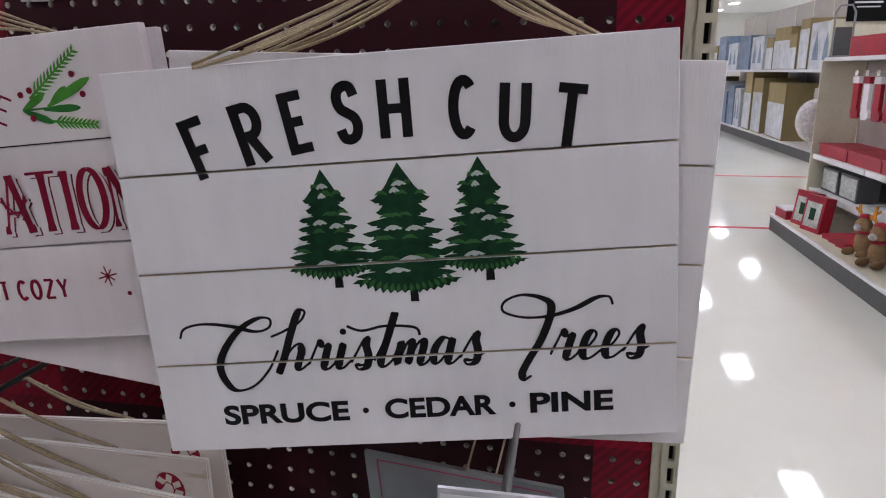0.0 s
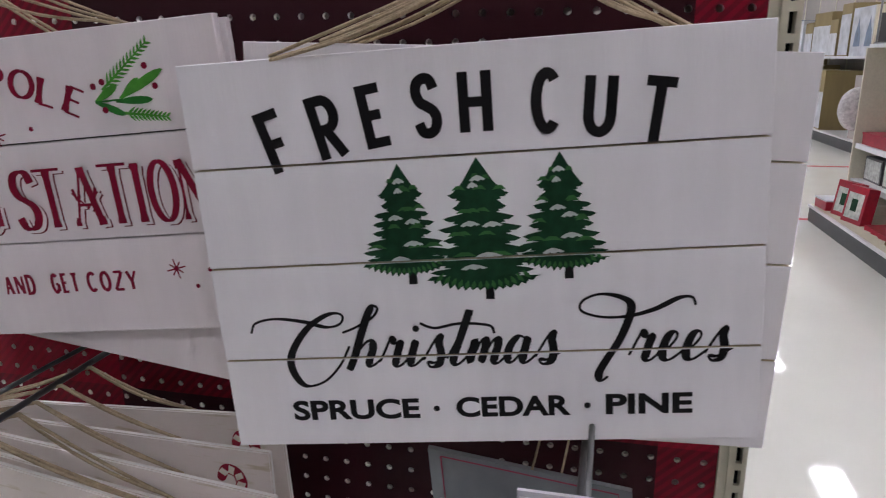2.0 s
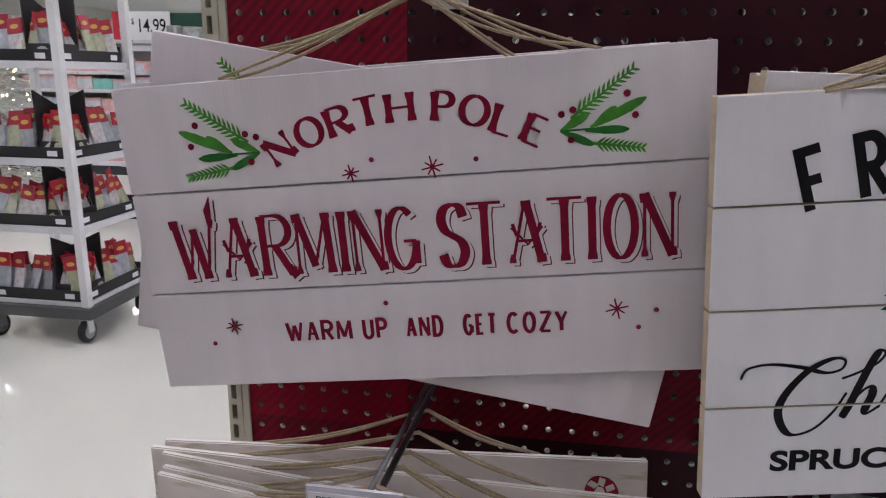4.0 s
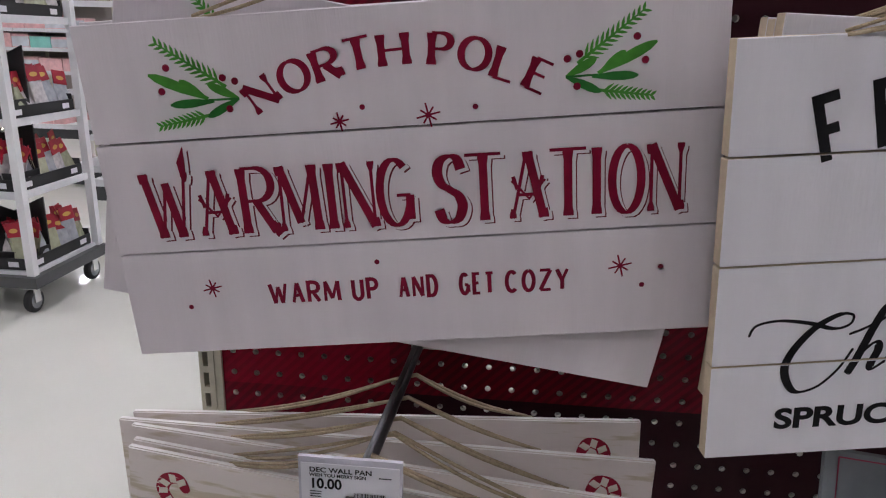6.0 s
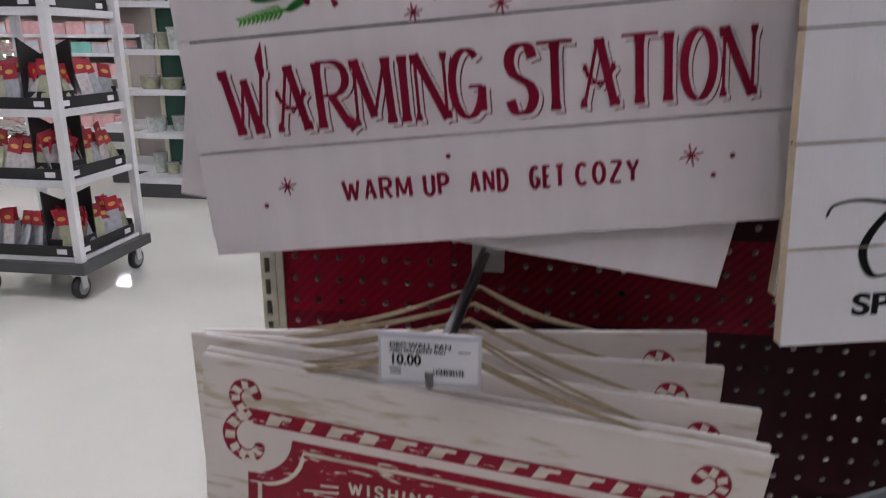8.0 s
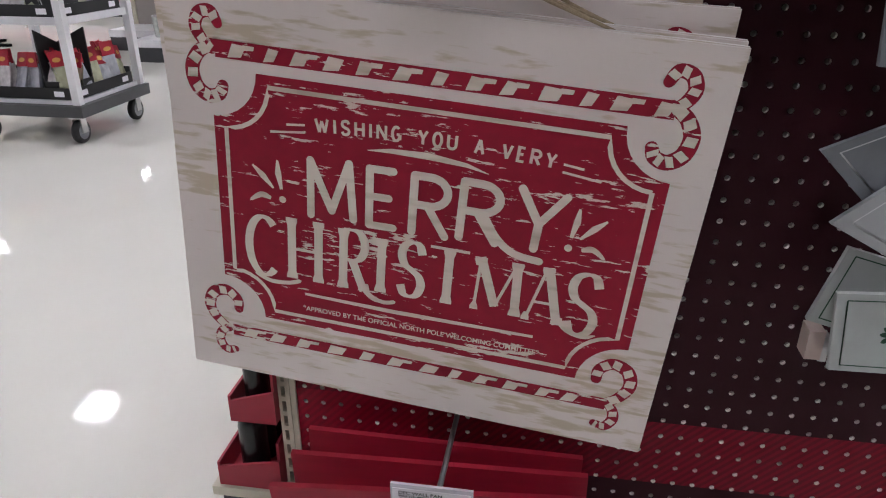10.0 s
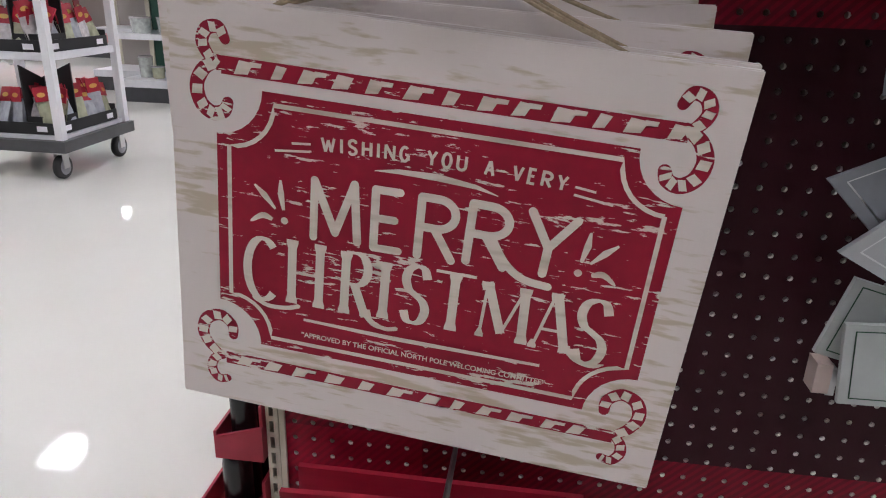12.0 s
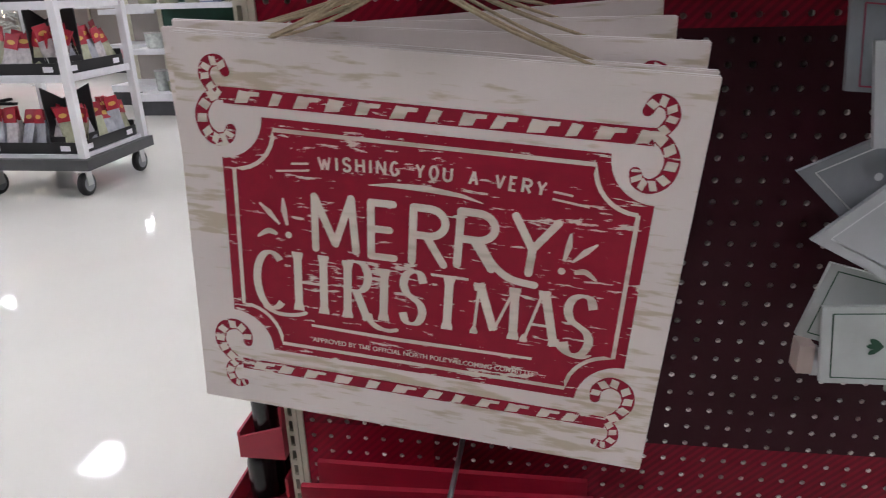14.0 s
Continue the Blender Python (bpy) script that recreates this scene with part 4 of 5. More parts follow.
def merry_sign(m, apex, full=True, label="distressed cream board sign printed in red with candy canes", seed=3):
    ob = thing("wall_sign", label, "wall sign", m, "signs hanging on the pegboard")
    W, H = 0.248, 0.2055
    bm = bmesh.new()
    bm_box(bm, -W, W, 0, 0.006, -H, H)
    bmesh.ops.bevel(bm, geom=bm.edges[:], offset=0.0012, segments=2, affect="EDGES")
    bm.normal_update()
    for f in bm.faces:
        f.material_index = 0 if f.normal.y < -0.5 else 1
    part("board", bm, [M["cream_board"], M["cream_side"]], ob)
    red, white = Ink(0.0003), Ink(0.0006)
    if full:
        red.poly([(px + 0.005, pz + 0.002) for px, pz in notched(0.2085, 0.1300, 0.044)])
    for sx in (1, -1):
        candy_curl(red, white, [(sx * 0.194, 0.172), (sx * 0.200, 0.1815), (sx * 0.211, 0.179), (sx * 0.2155, 0.168), (sx * 0.210, 0.157), (sx * 0.201, 0.149)], 0.0125, 5)
        candy_curl(red, white, [(sx * 0.201, 0.153), (sx * 0.214, 0.145), (sx * 0.2215, 0.130), (sx * 0.218, 0.114), (sx * 0.207, 0.106), (sx * 0.196, 0.109), (sx * 0.192, 0.117)], 0.0145, 6)
        if full:
            candy_curl(red, white, [(sx * 0.190, -0.124), (sx * 0.191, -0.112), (sx * 0.203, -0.103), (sx * 0.218, -0.109), (sx * 0.223, -0.125), (sx * 0.216, -0.140), (sx * 0.203, -0.151)], 0.0135, 7)
            candy_curl(red, white, [(sx * 0.203, -0.149), (sx * 0.212, -0.158), (sx * 0.214, -0.170), (sx * 0.207, -0.180), (sx * 0.197, -0.178)], 0.0115, 8)
    candy_bar(red, white, -0.198, 0.204, 0.1500, 0.0160, 9)
    if full:
        candy_bar(red, white, -0.198, 0.204, -0.1520, 0.0140, 10)
        ink = Ink(0.0013)
        ring = [(px + 0.005, pz + 0.002) for px, pz in notched(0.1960, 0.1190, 0.043)]
        ink.ribbon([*ring, ring[0]], 0.0042)
        for ch, x, z, w, h, turn in (("M", -0.0873, 0.0315, 0.043, 0.056, 3), ("E", -0.0366, 0.0312, 0.025, 0.057, 1), ("R", 0.0093, 0.0315, 0.032, 0.057, 0), ("R", 0.0563, 0.0335, 0.034, 0.056, -1), ("Y", 0.1105, 0.0345, 0.040, 0.056, -3)):
            letter(ink, ch, x, z, w, h, 0.0080, 0.0076, turn, caps=True)
        ink.ribbon(spline([(0.060, 0.032), (0.074, 0.011), (0.092, -0.002), (0.116, -0.0055)], 6), 0.0076, caps=True)
        for ch, x, z, w, h in (("C", -0.1575, -0.0415, 0.032, 0.066), ("H", -0.1135, -0.0385, 0.028, 0.068), ("R", -0.0625, -0.0395, 0.022, 0.066), ("I", -0.0345, -0.0400, 0.010, 0.060), ("S", -0.0040, -0.0385, 0.023, 0.060),
                               ("T", 0.0325, -0.0390, 0.038, 0.060), ("M", 0.0805, -0.0400, 0.040, 0.058), ("A", 0.1265, -0.0400, 0.032, 0.060), ("S", 0.1630, -0.0430, 0.027, 0.066)):
            letter(ink, ch, x, z, w, h, 0.0088, 0.0030, 0, serif=0.006, stress=True)
        ink.ribbon(spline([(-0.168, -0.073), (-0.152, -0.080), (-0.132, -0.079), (-0.118, -0.074)], 5), [0.002] + [0.0046] * 14 + [0.001])
        ink.ribbon(spline([(-0.054, -0.066), (-0.044, -0.077), (-0.030, -0.081), (-0.018, -0.078)], 5), [0.006] * 8 + [0.0045] * 7 + [0.001])
        ink.ribbon(spline([(0.140, -0.062), (0.152, -0.074), (0.168, -0.078), (0.180, -0.074)], 5), [0.001] * 3 + [0.0042] * 10 + [0.003, 0.002, 0.001])
        line_of(ink, "WISHING YOU A VERY", -0.103, 0.117, 0.0915, 0.0150, 0.0027, 0.0025, 0.42, rise=lambda x: 0.005 - 0.30 * (x - 0.006) ** 2)
        for s in (-1, 1):
            ink.ribbon([(0.0055 + s * 0.118, 0.0915), (0.0055 + s * 0.136, 0.0895)], 0.0022)
            ink.ribbon([(0.0055 + s * 0.118, 0.0845), (0.0055 + s * 0.152, 0.0805)], 0.0022)
            cx = 0.002 + s * 0.138
            ink.disc(cx, 0.0135, 0.0036)
            ink.ribbon([(cx + s * 0.001, 0.024), (cx + s * 0.004, 0.040), (cx + s * 0.0045, 0.053)], [0.003, 0.0065, 0.0022])
            ink.ribbon([(cx + s * 0.009, 0.024), (cx + s * 0.020, 0.036), (cx + s * 0.030, 0.045)], [0.0022, 0.0065, 0.002])
            ink.ribbon(spline([(cx + s * 0.012, 0.013), (cx + s * 0.022, 0.0155), (cx + s * 0.034, 0.0075)], 5), [0.003, 0.004, 0.005, 0.0058, 0.006, 0.0058, 0.0055, 0.0048, 0.004, 0.003, 0.001])
        ink.ribbon([(-0.052, 0.0770), (-0.030, 0.0795), (0.005, 0.0800), (0.040, 0.0770), (0.060, 0.0720)], [0.0008, 0.0045, 0.0066, 0.0040, 0.0008])
        ink.ribbon([(-0.114, -0.0885), (-0.020, -0.0900), (0.122, -0.0880)], [0.0030, 0.0048, 0.0030])
        ink.done("lettering", M["cream_print"], ob, "cream lettering MERRY CHRISTMAS")
        t = font_text("small_lettering", "\u201cAPPROVED BY THE OFFICIAL NORTH POLE WELCOMING COMMITTEE\u201d", 0.0078, 0.007, -0.1085, M["cream_print"], ob, 1.0, 0.00015, depth=0.0014)
        t.data.transform(Matrix.Translation((0.007, 0, 0)) @ Matrix.Diagonal((0.246 / max(t.dimensions.x, 0.001), 1, 1, 1)) @ Matrix.Translation((-0.007, 0, 0)))
    red.done("red_print", M["worn_red"], ob, "worn red print")
    white.done_each("cane_stripe", M["cream_print"], ob)
    if apex:
        twine(ob, [(-0.155, 0.0075, 0.2030), (0.148, 0.0075, 0.2030)], m.inverted() @ Vector(apex), 2, r=0.0016, seed=seed)
    return ob


MC_RIGHT, MC_UP = (0.9943, -0.0608, -0.0881), (0.0856, -0.0431, 0.9954)
merry_sign(board_pose((-0.4331, 0.452, 0.5565), MC_RIGHT, MC_UP), (-0.432, 0.40, 0.833))
for i, (centre, right, up, apex) in enumerate((((-0.4325, 0.4615, 0.559), (0.9945, -0.060, -0.084), (0.083, -0.042, 0.9955), (-0.420, 0.44, 0.828)),
                                               ((-0.4325, 0.474, 0.5735), (0.998, -0.045, -0.055), (0.055, -0.035, 0.998), (-0.418, 0.46, 0.830)),
                                               ((-0.445, 0.500, 0.579), (1.0, -0.01, 0.0), (0.0, -0.02, 1.0), (-0.416, 0.49, 0.833)),
                                               ((-0.4405, 0.538, 0.5806), (0.998, 0.0, 0.058), (-0.058, -0.02, 0.998), (-0.415, 0.53, 0.836)))):
    merry_sign(board_pose(centre, right, up), apex, False, "distressed cream board sign hanging behind others", 12 + i)


# ---- red signs low on the bay ----
def red_sign(m, w, h, label):
    ob = thing("wall_sign", label, "wall sign", m, "signs hanging on the pegboard")
    bm = bmesh.new()
    bm_box(bm, -w / 2, w / 2, 0, 0.008, -h, 0)
    part("board", bm, M["red_board"], ob, bevel=0.0012)
    bm = bmesh.new()
    bm_box(bm, -w / 2 + 0.02, w / 2 - 0.02, 0.008, 0.014, -h + 0.02, -0.03)
    part("backing", bm, M["mdf"], ob)
    return ob


red_sign(pose(-0.428, 0.575, 0.206, 3, 0.5, 0), 0.365, 0.19, "plain red stained board sign on a hook")
red_sign(pose(-0.432, 0.545, 0.196, 3, -1.0, 1), 0.385, 0.18, "plain red stained board sign hanging behind another")
red_sign(pose(-0.440, 0.50, 0.190, 4, -3.0, 2), 0.395, 0.175, "plain red stained board sign in front of others")


# ---- small plaques at the right of the bay ----
def plaque(points, y, material, line, label, mark="dot", inset=0.012, thick=0.006):
    """A flat plaque with a line drawn round inside its edge."""
    cx, cz = sum(p[0] for p in points) / len(points), sum(p[1] for p in points) / len(points)
    ob = thing("hanging_plaque", label, "plaque", pose(cx, y, cz), "plaques hanging on the pegboard")
    local = [(x - cx, z - cz) for x, z in points]
    bm = bmesh.new()
    front = [bm.verts.new((x, 0, z)) for x, z in local]
    back = [bm.verts.new((x, thick, z)) for x, z in local]
    bm.faces.new(front)
    bm.faces.new(back[::-1])
    for i in range(len(local)):
        j = (i + 1) % len(local)
        bm.faces.new((front[i], back[i], back[j], front[j]))
    part("board", bm, material, ob, bevel=0.0008)
    ink = Ink(0.0006)
    k = 1 - inset / min(math.hypot(*p) for p in local)
    ring = [(x * k, z * k) for x, z in local]
    ink.ribbon([*ring, ring[0], ring[1]], 0.0016)
    if mark == "dot":
        ink.disc(0, 0, 0.004)
    elif mark == "sprig":
        for a in (150, 180, 215):
            leaf(ink, (-0.004, 0), (-0.004 + 0.016 * math.cos(radians(a)), 0.016 * math.sin(radians(a))), 0.006)
        ink.poly([(0.004, -0.012), (0.012, -0.012), (0.014, 0.012), (0.010, 0.013)])
    else:
        star(ink, 0, 0, 0.008)
    ink.done("printed_border", line, ob)
    bm = bmesh.new()
    bm_tube(bm, [(0, 0.001, max(z for x, z in local) * 0.8), (0.01, (FACE - y) * 0.6, max(z for x, z in local) + 0.03)], 0.0011, 6)
    part("cord", bm, M["twine"], ob, smooth=True)
    return ob


plaque([(-0.048, 0.797), (-0.040, 0.714), (0.146, 0.700), (0.136, 0.778)], 0.515, M["slate"], M["pink_print"], "grey washed plaque with a pink border line", "star")
plaque([(-0.032, 0.760), (-0.017, 0.666), (0.165, 0.672), (0.158, 0.764)], 0.49, M["pale"], M["pink_print"], "pale grey plaque with a pink border line", "star")
plaque([(-0.067, 0.635), (-0.014, 0.583), (0.082, 0.622), (0.030, 0.683)], 0.525, M["slate"], M["white_line"], "slate grey pointed plaque with a white border line")
plaque([(-0.051, 0.571), (0.036, 0.525), (0.120, 0.580), (0.034, 0.650)], 0.505, M["pale"], M["white_line"], "pale grey pointed plaque with a white border line")
plaque([(-0.016, 0.536), (-0.039, 0.452), (0.089, 0.418), (0.112, 0.502)], 0.535, M["mint"], M["green_print"], "whitewashed plaque with a dark green border line", "sprig")
plaque([(-0.026, 0.496), (-0.016, 0.408), (0.109, 0.410), (0.104, 0.502)], 0.512, M["mint"], M["green_print"], "whitewashed plaque with a dark green leaf and border", "sprig")
clip = thing("wooden_peg", "small raw wood clip block on a peg", "clip", pose(-0.021, 0.545, 0.424))
bm = bmesh.new()
bm_box(bm, -0.012, 0.004, -0.012, 0.012, -0.018, 0.016)
part("block", bm, M["bead"], clip, bevel=0.002)
boxes("spring", [(0.004, 0.012, -0.008, 0.008, -0.022, 0.008)], M["chrome"], clip, bevel=0.002)


# ---- side display of red trays hung beside the left upright ----
def side_tray(x0, x1, z0, z1, seed):
    ob = thing("display_tray", "red card tray of tall black packages beside the upright", "display tray", group="red trays beside the bay")
    y0, y1 = 0.605, 1.02
    bm = bmesh.new()
    for a in ((x0, x1, y0, y0 + 0.004, z0, z1), (x0, x1, y1, y1 + 0.004, z0, z1 + 0.02), (x0 - 0.004, x0, y0, y1, z0, z1 - 0.012), (x0, x1, y0 + 0.004, y1, z0, z0 + 0.004), (x1 - 0.004, x1, y0 + 0.004, y1, z0 + 0.004, z1 + 0.03)):
        bm_box(bm, *a)
    for v in bm.verts:
        if abs(v.co.y - y0) < 0.005 and v.co.z > z1 - 0.001 and v.co.x < x0 + 0.01:
            v.co.z -= 0.02
    part("tray", bm, M["red_plastic"], ob)
    rng = random.Random(seed)
    y = y0 + 0.012
    while y < y1 - 0.05:
        d = rng.uniform(0.034, 0.042)
        bm = bmesh.new()
        top = z1 + rng.uniform(0.055, 0.07)
        bm_lathe(bm, (x0 + x1) / 2 - 0.004, y + d / 2, [(d * 0.48, z0 + 0.004), (d * 0.5, z0 + 0.02), (d * 0.5, top - 0.03), (d * 0.42, top - 0.012), (d * 0.2, top)], 12)
        part("package", bm, M["black_gloss"], ob, "tall glossy black package", smooth=True)
        y += d + 0.003
    return ob


side_tray(-0.733, -0.669, 0.183, 0.238, 1)
side_tray(-0.765, -0.672, 0.062, 0.116, 2)
base = thing("display_plinth", "cream steel plinth under the red trays", "plinth")
boxes("deck", [(-0.78, -0.669, 0.60, 1.05, 0.045, 0.061)], M["cream_metal"], base, bevel=0.003)
boxes("skirt", [(-0.77, -0.672, 0.61, 1.04, 0.0, 0.045)], M["kick"], base)


# ---- wheeled cart of card-tray packs ----
def pack(parent, x, y, z, turn, tint, tilt, size, lean):
    """A hanging-card pack: crumpled clear bag, red header card and a small yellow oval badge."""
    m = pose(x, y, z, tilt, lean, turn)
    w, h = size
    r = random.Random(int(x * 9173 + y * 311 + h * 77777))
    bm = bmesh.new()
    cols = 4
    rows = [0, 0.3, 0.6, 0.85, 1.0]
    for s in (-1, 1):
        grid = [[bm.verts.new((-w / 2 + w * c / cols, s * (0.011 * math.sin(math.pi * (0.12 + 0.76 * c / cols)) * (1.15 - f) + r.uniform(0, 0.004)), h * f)) for c in range(cols + 1)] for f in rows]
        for j in range(len(rows) - 1):
            for c in range(cols):
                quad = (grid[j][c], grid[j][c + 1], grid[j + 1][c + 1], grid[j + 1][c])
                bm.faces.new(quad if s < 0 else quad[::-1])
    bag = part("bag", bm, tint, parent, "plastic wrapped pack with a red header card", m=m, normals=False)
    bm = bmesh.new()
    bm_box(bm, -w / 2, w / 2, -0.008, -0.004, h - 0.014, h + 0.046)
    part("header_card", bm, M["card_red"], bag, bevel=0.001)
    bm = bmesh.new()
    vs = [bm.verts.new((w * 0.30 * math.cos(a), -0.0092, h + 0.013 + 0.0095 * math.sin(a))) for a in [2 * math.pi * i / 16 for i in range(16)]]
    bm.faces.new(vs)
    part("badge", bm, M["card_yellow"], bag, normals=False)


def card_tray(x0, y0, length, depth, z, face, seed, rise_right):
    """A black card display tray with a raked back panel, filled with packs; runs along its own x."""
    rng = random.Random(seed)
    ob = thing("display_tray", "black card tray filled with red-topped hanging packs", "display tray", pose(x0, y0, z, 0, 0, face), "trays on the wheeled cart")
    hi, lo = 0.275, 0.075
    bm = bmesh.new()
    bm_box(bm, 0, length, 0, depth, 0, 0.004)
    bm_box(bm, 0, length, 0, 0.004, 0.004, 0.048)
    bm_box(bm, 0, 0.004, 0.004, depth, 0.004, 0.07)
    bm_box(bm, length - 0.004, length, 0.004, depth, 0.004, 0.07)
    a, b = (lo, hi) if rise_right else (hi, lo)
    v = [bm.verts.new(p) for p in ((0, depth - 0.006, 0.004), (length, depth - 0.006, 0.004), (length, depth - 0.006, b), (0, depth - 0.006, a), (0, depth, 0.004), (length, depth, 0.004), (length, depth, b), (0, depth, a))]
    for f in ((0, 1, 2, 3), (5, 4, 7, 6), (0, 4, 5, 1), (1, 5, 6, 2), (2, 6, 7, 3), (3, 7, 4, 0)):
        bm.faces.new([v[i] for i in f])
    part("tray", bm, M["card_black"], ob, "black card tray")
    for lx in (0.035, length - 0.06):
        boxes("shelf_label", [(lx - 0.02, lx + 0.025, -0.0015, -0.0003, 0.012, 0.034)], M["tag"], ob)
    n = max(3, int(length / 0.066))
    for i in range(n):
        tint = M[rng.choice(("bag_lime", "bag_blue", "bag_white", "bag_white"))]
        for row in range(2):
            pack(ob, 0.04 + i * (length - 0.075) / (n - 1) + rng.uniform(-0.008, 0.008), 0.022 + 0.05 * row, 0.012 + 0.01 * row, rng.uniform(-24, 24), tint, rng.uniform(-26, -4), (0.068, rng.uniform(0.105, 0.140)), rng.uniform(-11, 11))
    return ob


CX0, CX1, CY0, CY1 = -2.72, -2.235, 2.465, 2.925
cart = thing("wheeled_cart", "white steel wheeled display cart with grey bumper base", "cart")
boxes("bumper", [(CX0 - 0.03, CX1 + 0.03, CY0 - 0.03, CY1 + 0.03, 0.118, 0.165)], M["base_grey"], cart, "dark grey bumper base", bevel=0.006)
for z in (0.165, 0.495, 0.778, 1.162):
    shelf_board = boxes("shelf", [(CX0, CX1, CY0, CY1, z, z + 0.012), (CX0, CX1, CY0 - 0.004, CY0 + 0.004, z - 0.014, z + 0.016), (CX1 - 0.004, CX1 + 0.004, CY0 + 0.004, CY1, z - 0.014, z + 0.016)] if z > 0.2 else [(CX0, CX1, CY0, CY1, z, z + 0.016)], M["shelf_edge"], cart, bevel=0.002)
for x in (CX0, CX1):
    for y in (CY0, CY1):
        boxes("post", [(x - 0.016, x + 0.016, y - 0.016, y + 0.016, 0.167, 1.54)], M["white_steel"], cart, bevel=0.004)
        sx, sy = (1 if x == CX0 else -1), (1 if y == CY0 else -1)
        px, py = x + sx * 0.03, y + sy * 0.02
        caster = boxes("caster", [(px - 0.024, px + 0.024, py - 0.03, py + 0.03, 0.107, 0.117), (px - 0.022, px - 0.017, py - 0.018, py + 0.018, 0.045, 0.107), (px + 0.017, px + 0.022, py - 0.018, py + 0.018, 0.045, 0.107)], M["chrome"], cart, "zinc plated caster fork", bevel=0.002)
        bm = bmesh.new()
        bm_lathe(bm, 0, 0, [(0.034, -0.015), (0.047, -0.013), (0.05, -0.007), (0.05, 0.007), (0.047, 0.013), (0.034, 0.015)], 24)
        part("tyre", bm, M["rubber"], caster, smooth=True, m=pose(px, py, 0.05, 0, 90, 0))
        bm = bmesh.new()
        bm_lathe(bm, 0, 0, [(0.012, -0.018), (0.033, -0.0155), (0.033, 0.0155), (0.012, 0.018)], 20)
        part("wheel", bm, M["grey_steel"], caster, m=pose(px, py, 0.05, 0, 90, 0))
for i, z in enumerate((0.182, 0.508, 0.791, 1.175)):
    card_tray(CX0 + 0.03, CY0 + 0.012, 0.425, 0.16, z, 0, 20 + i, True)
    card_tray(CX1 - 0.012, CY0 + 0.03, 0.40, 0.15, z, 90, 40 + i, False)


# ---- shelving ----
def shelving(m, length, depth, heights, top, label, back, deck=0.15, kick=0.10, edge="shelf_edge", inset=0.0, group="store shelving"):
    """A run of gondola shelving along its own x, front at y = 0."""
    ob = thing("shelving_unit", label, "shelving", m, group)
    boxes("kick_plate", [(0, length, 0.012, depth, 0, kick)], M["kick"], ob, "dark grey kick plate")
    boxes("base_deck", [(0, length, 0, depth, kick, deck)], M[edge], ob, bevel=0.004)
    boxes("back_panel", [(0, length, depth, depth + 0.02, 0, top)], back, ob, "back panel")
    bays = max(1, round(length / 0.914))
    for i in range(bays + 1):
        x = i * length / bays
        boxes("upright", [(x - 0.016, x + 0.016, depth - 0.012, depth - 0.0005, deck, top)], M["cream_metal"], ob)
    for z in heights:
        for i in range(bays):
            x0, x1 = i * length / bays + 0.006, (i + 1) * length / bays - 0.006
            board = boxes("shelf", [(x0, x1, inset, depth - 0.014, z - 0.02, z)], M["white_steel"], ob, bevel=0.002)
            boxes("price_channel", [(x0, x1, inset - 0.008, inset - 0.0005, z - 0.034, z + 0.002)], M[edge], board)
    return ob


def carton(x, y, z, w, d, h, material, face, label, turn=0.0, name="carton", group="", tape=None):
    ob = thing(name, label, "carton", pose(x, y, z, 0, 0, turn), group)
    bm = bmesh.new()
    bm_box(bm, -w / 2, w / 2, -d / 2, d / 2, 0, h)
    part("box", bm, material, ob, bevel=min(w, d, h) * 0.03)
    if face is not None:
        boxes("printed_face", [(-w / 2 - 0.002, w / 2 + 0.002, -d / 2 - 0.003, -d / 2 - 0.001, h * 0.06, h * 0.8)], face, ob)
        boxes("printed_side", [(-w / 2 - 0.003, -w / 2 - 0.001, -d / 2 + 0.004, d / 2 - 0.004, h * 0.06, h * 0.72)], face, ob)
    return ob


# left: glassware and plastic ware shelf behind the cart
shelving(pose(-3.15, 4.4, 0), 1.83, 0.5, (0.45, 0.74, 1.0, 1.3), 1.55, "white shelving of clear plastic ware with green back panel", M["dark_green"])
rng = random.Random(8)


def tub(x, y, z, r, h, material, label, name="storage_tub"):
    ob = thing(name, label, "container", pose(x, y, z), "wares on the shelves")
    bm = bmesh.new()
    bm_lathe(bm, 0, 0, [(r * 0.8, 0), (r * 0.88, h * 0.08), (r, h * 0.9), (r * 1.04, h * 0.92)], 14)
    part("body", bm, material, ob, smooth=True)
    bm = bmesh.new()
    bm_lathe(bm, 0, 0, [(r * 1.05, h * 0.921), (r * 1.05, h * 0.98), (r * 0.9, h)], 14)
    part("lid", bm, M["bag_white"], ob, smooth=True)


for z in (0.15, 0.45, 0.74, 1.0, 1.3):
    x = -3.08
    while x < -1.5:
        r = rng.uniform(0.04, 0.075)
        h = rng.uniform(0.06, 0.15)
        kind = rng.random()
        if z == 0.74 and kind < 0.7:
            carton(x + r, 4.52, z, 2 * r, 0.14, h + 0.03, M[rng.choice(("carton_blue", "carton_white", "bag_blue"))], M["carton_white"], "small printed carton on a white shelf", group="wares on the shelves")
        else:
            tub(x + r, 4.4 + 0.12 + rng.uniform(0, 0.08), z, r, h, M["crystal" if kind < 0.8 else "bag_lime"], "clear plastic tub with a lid on a white shelf")
        x += 2 * r * 1.06 + 0.012

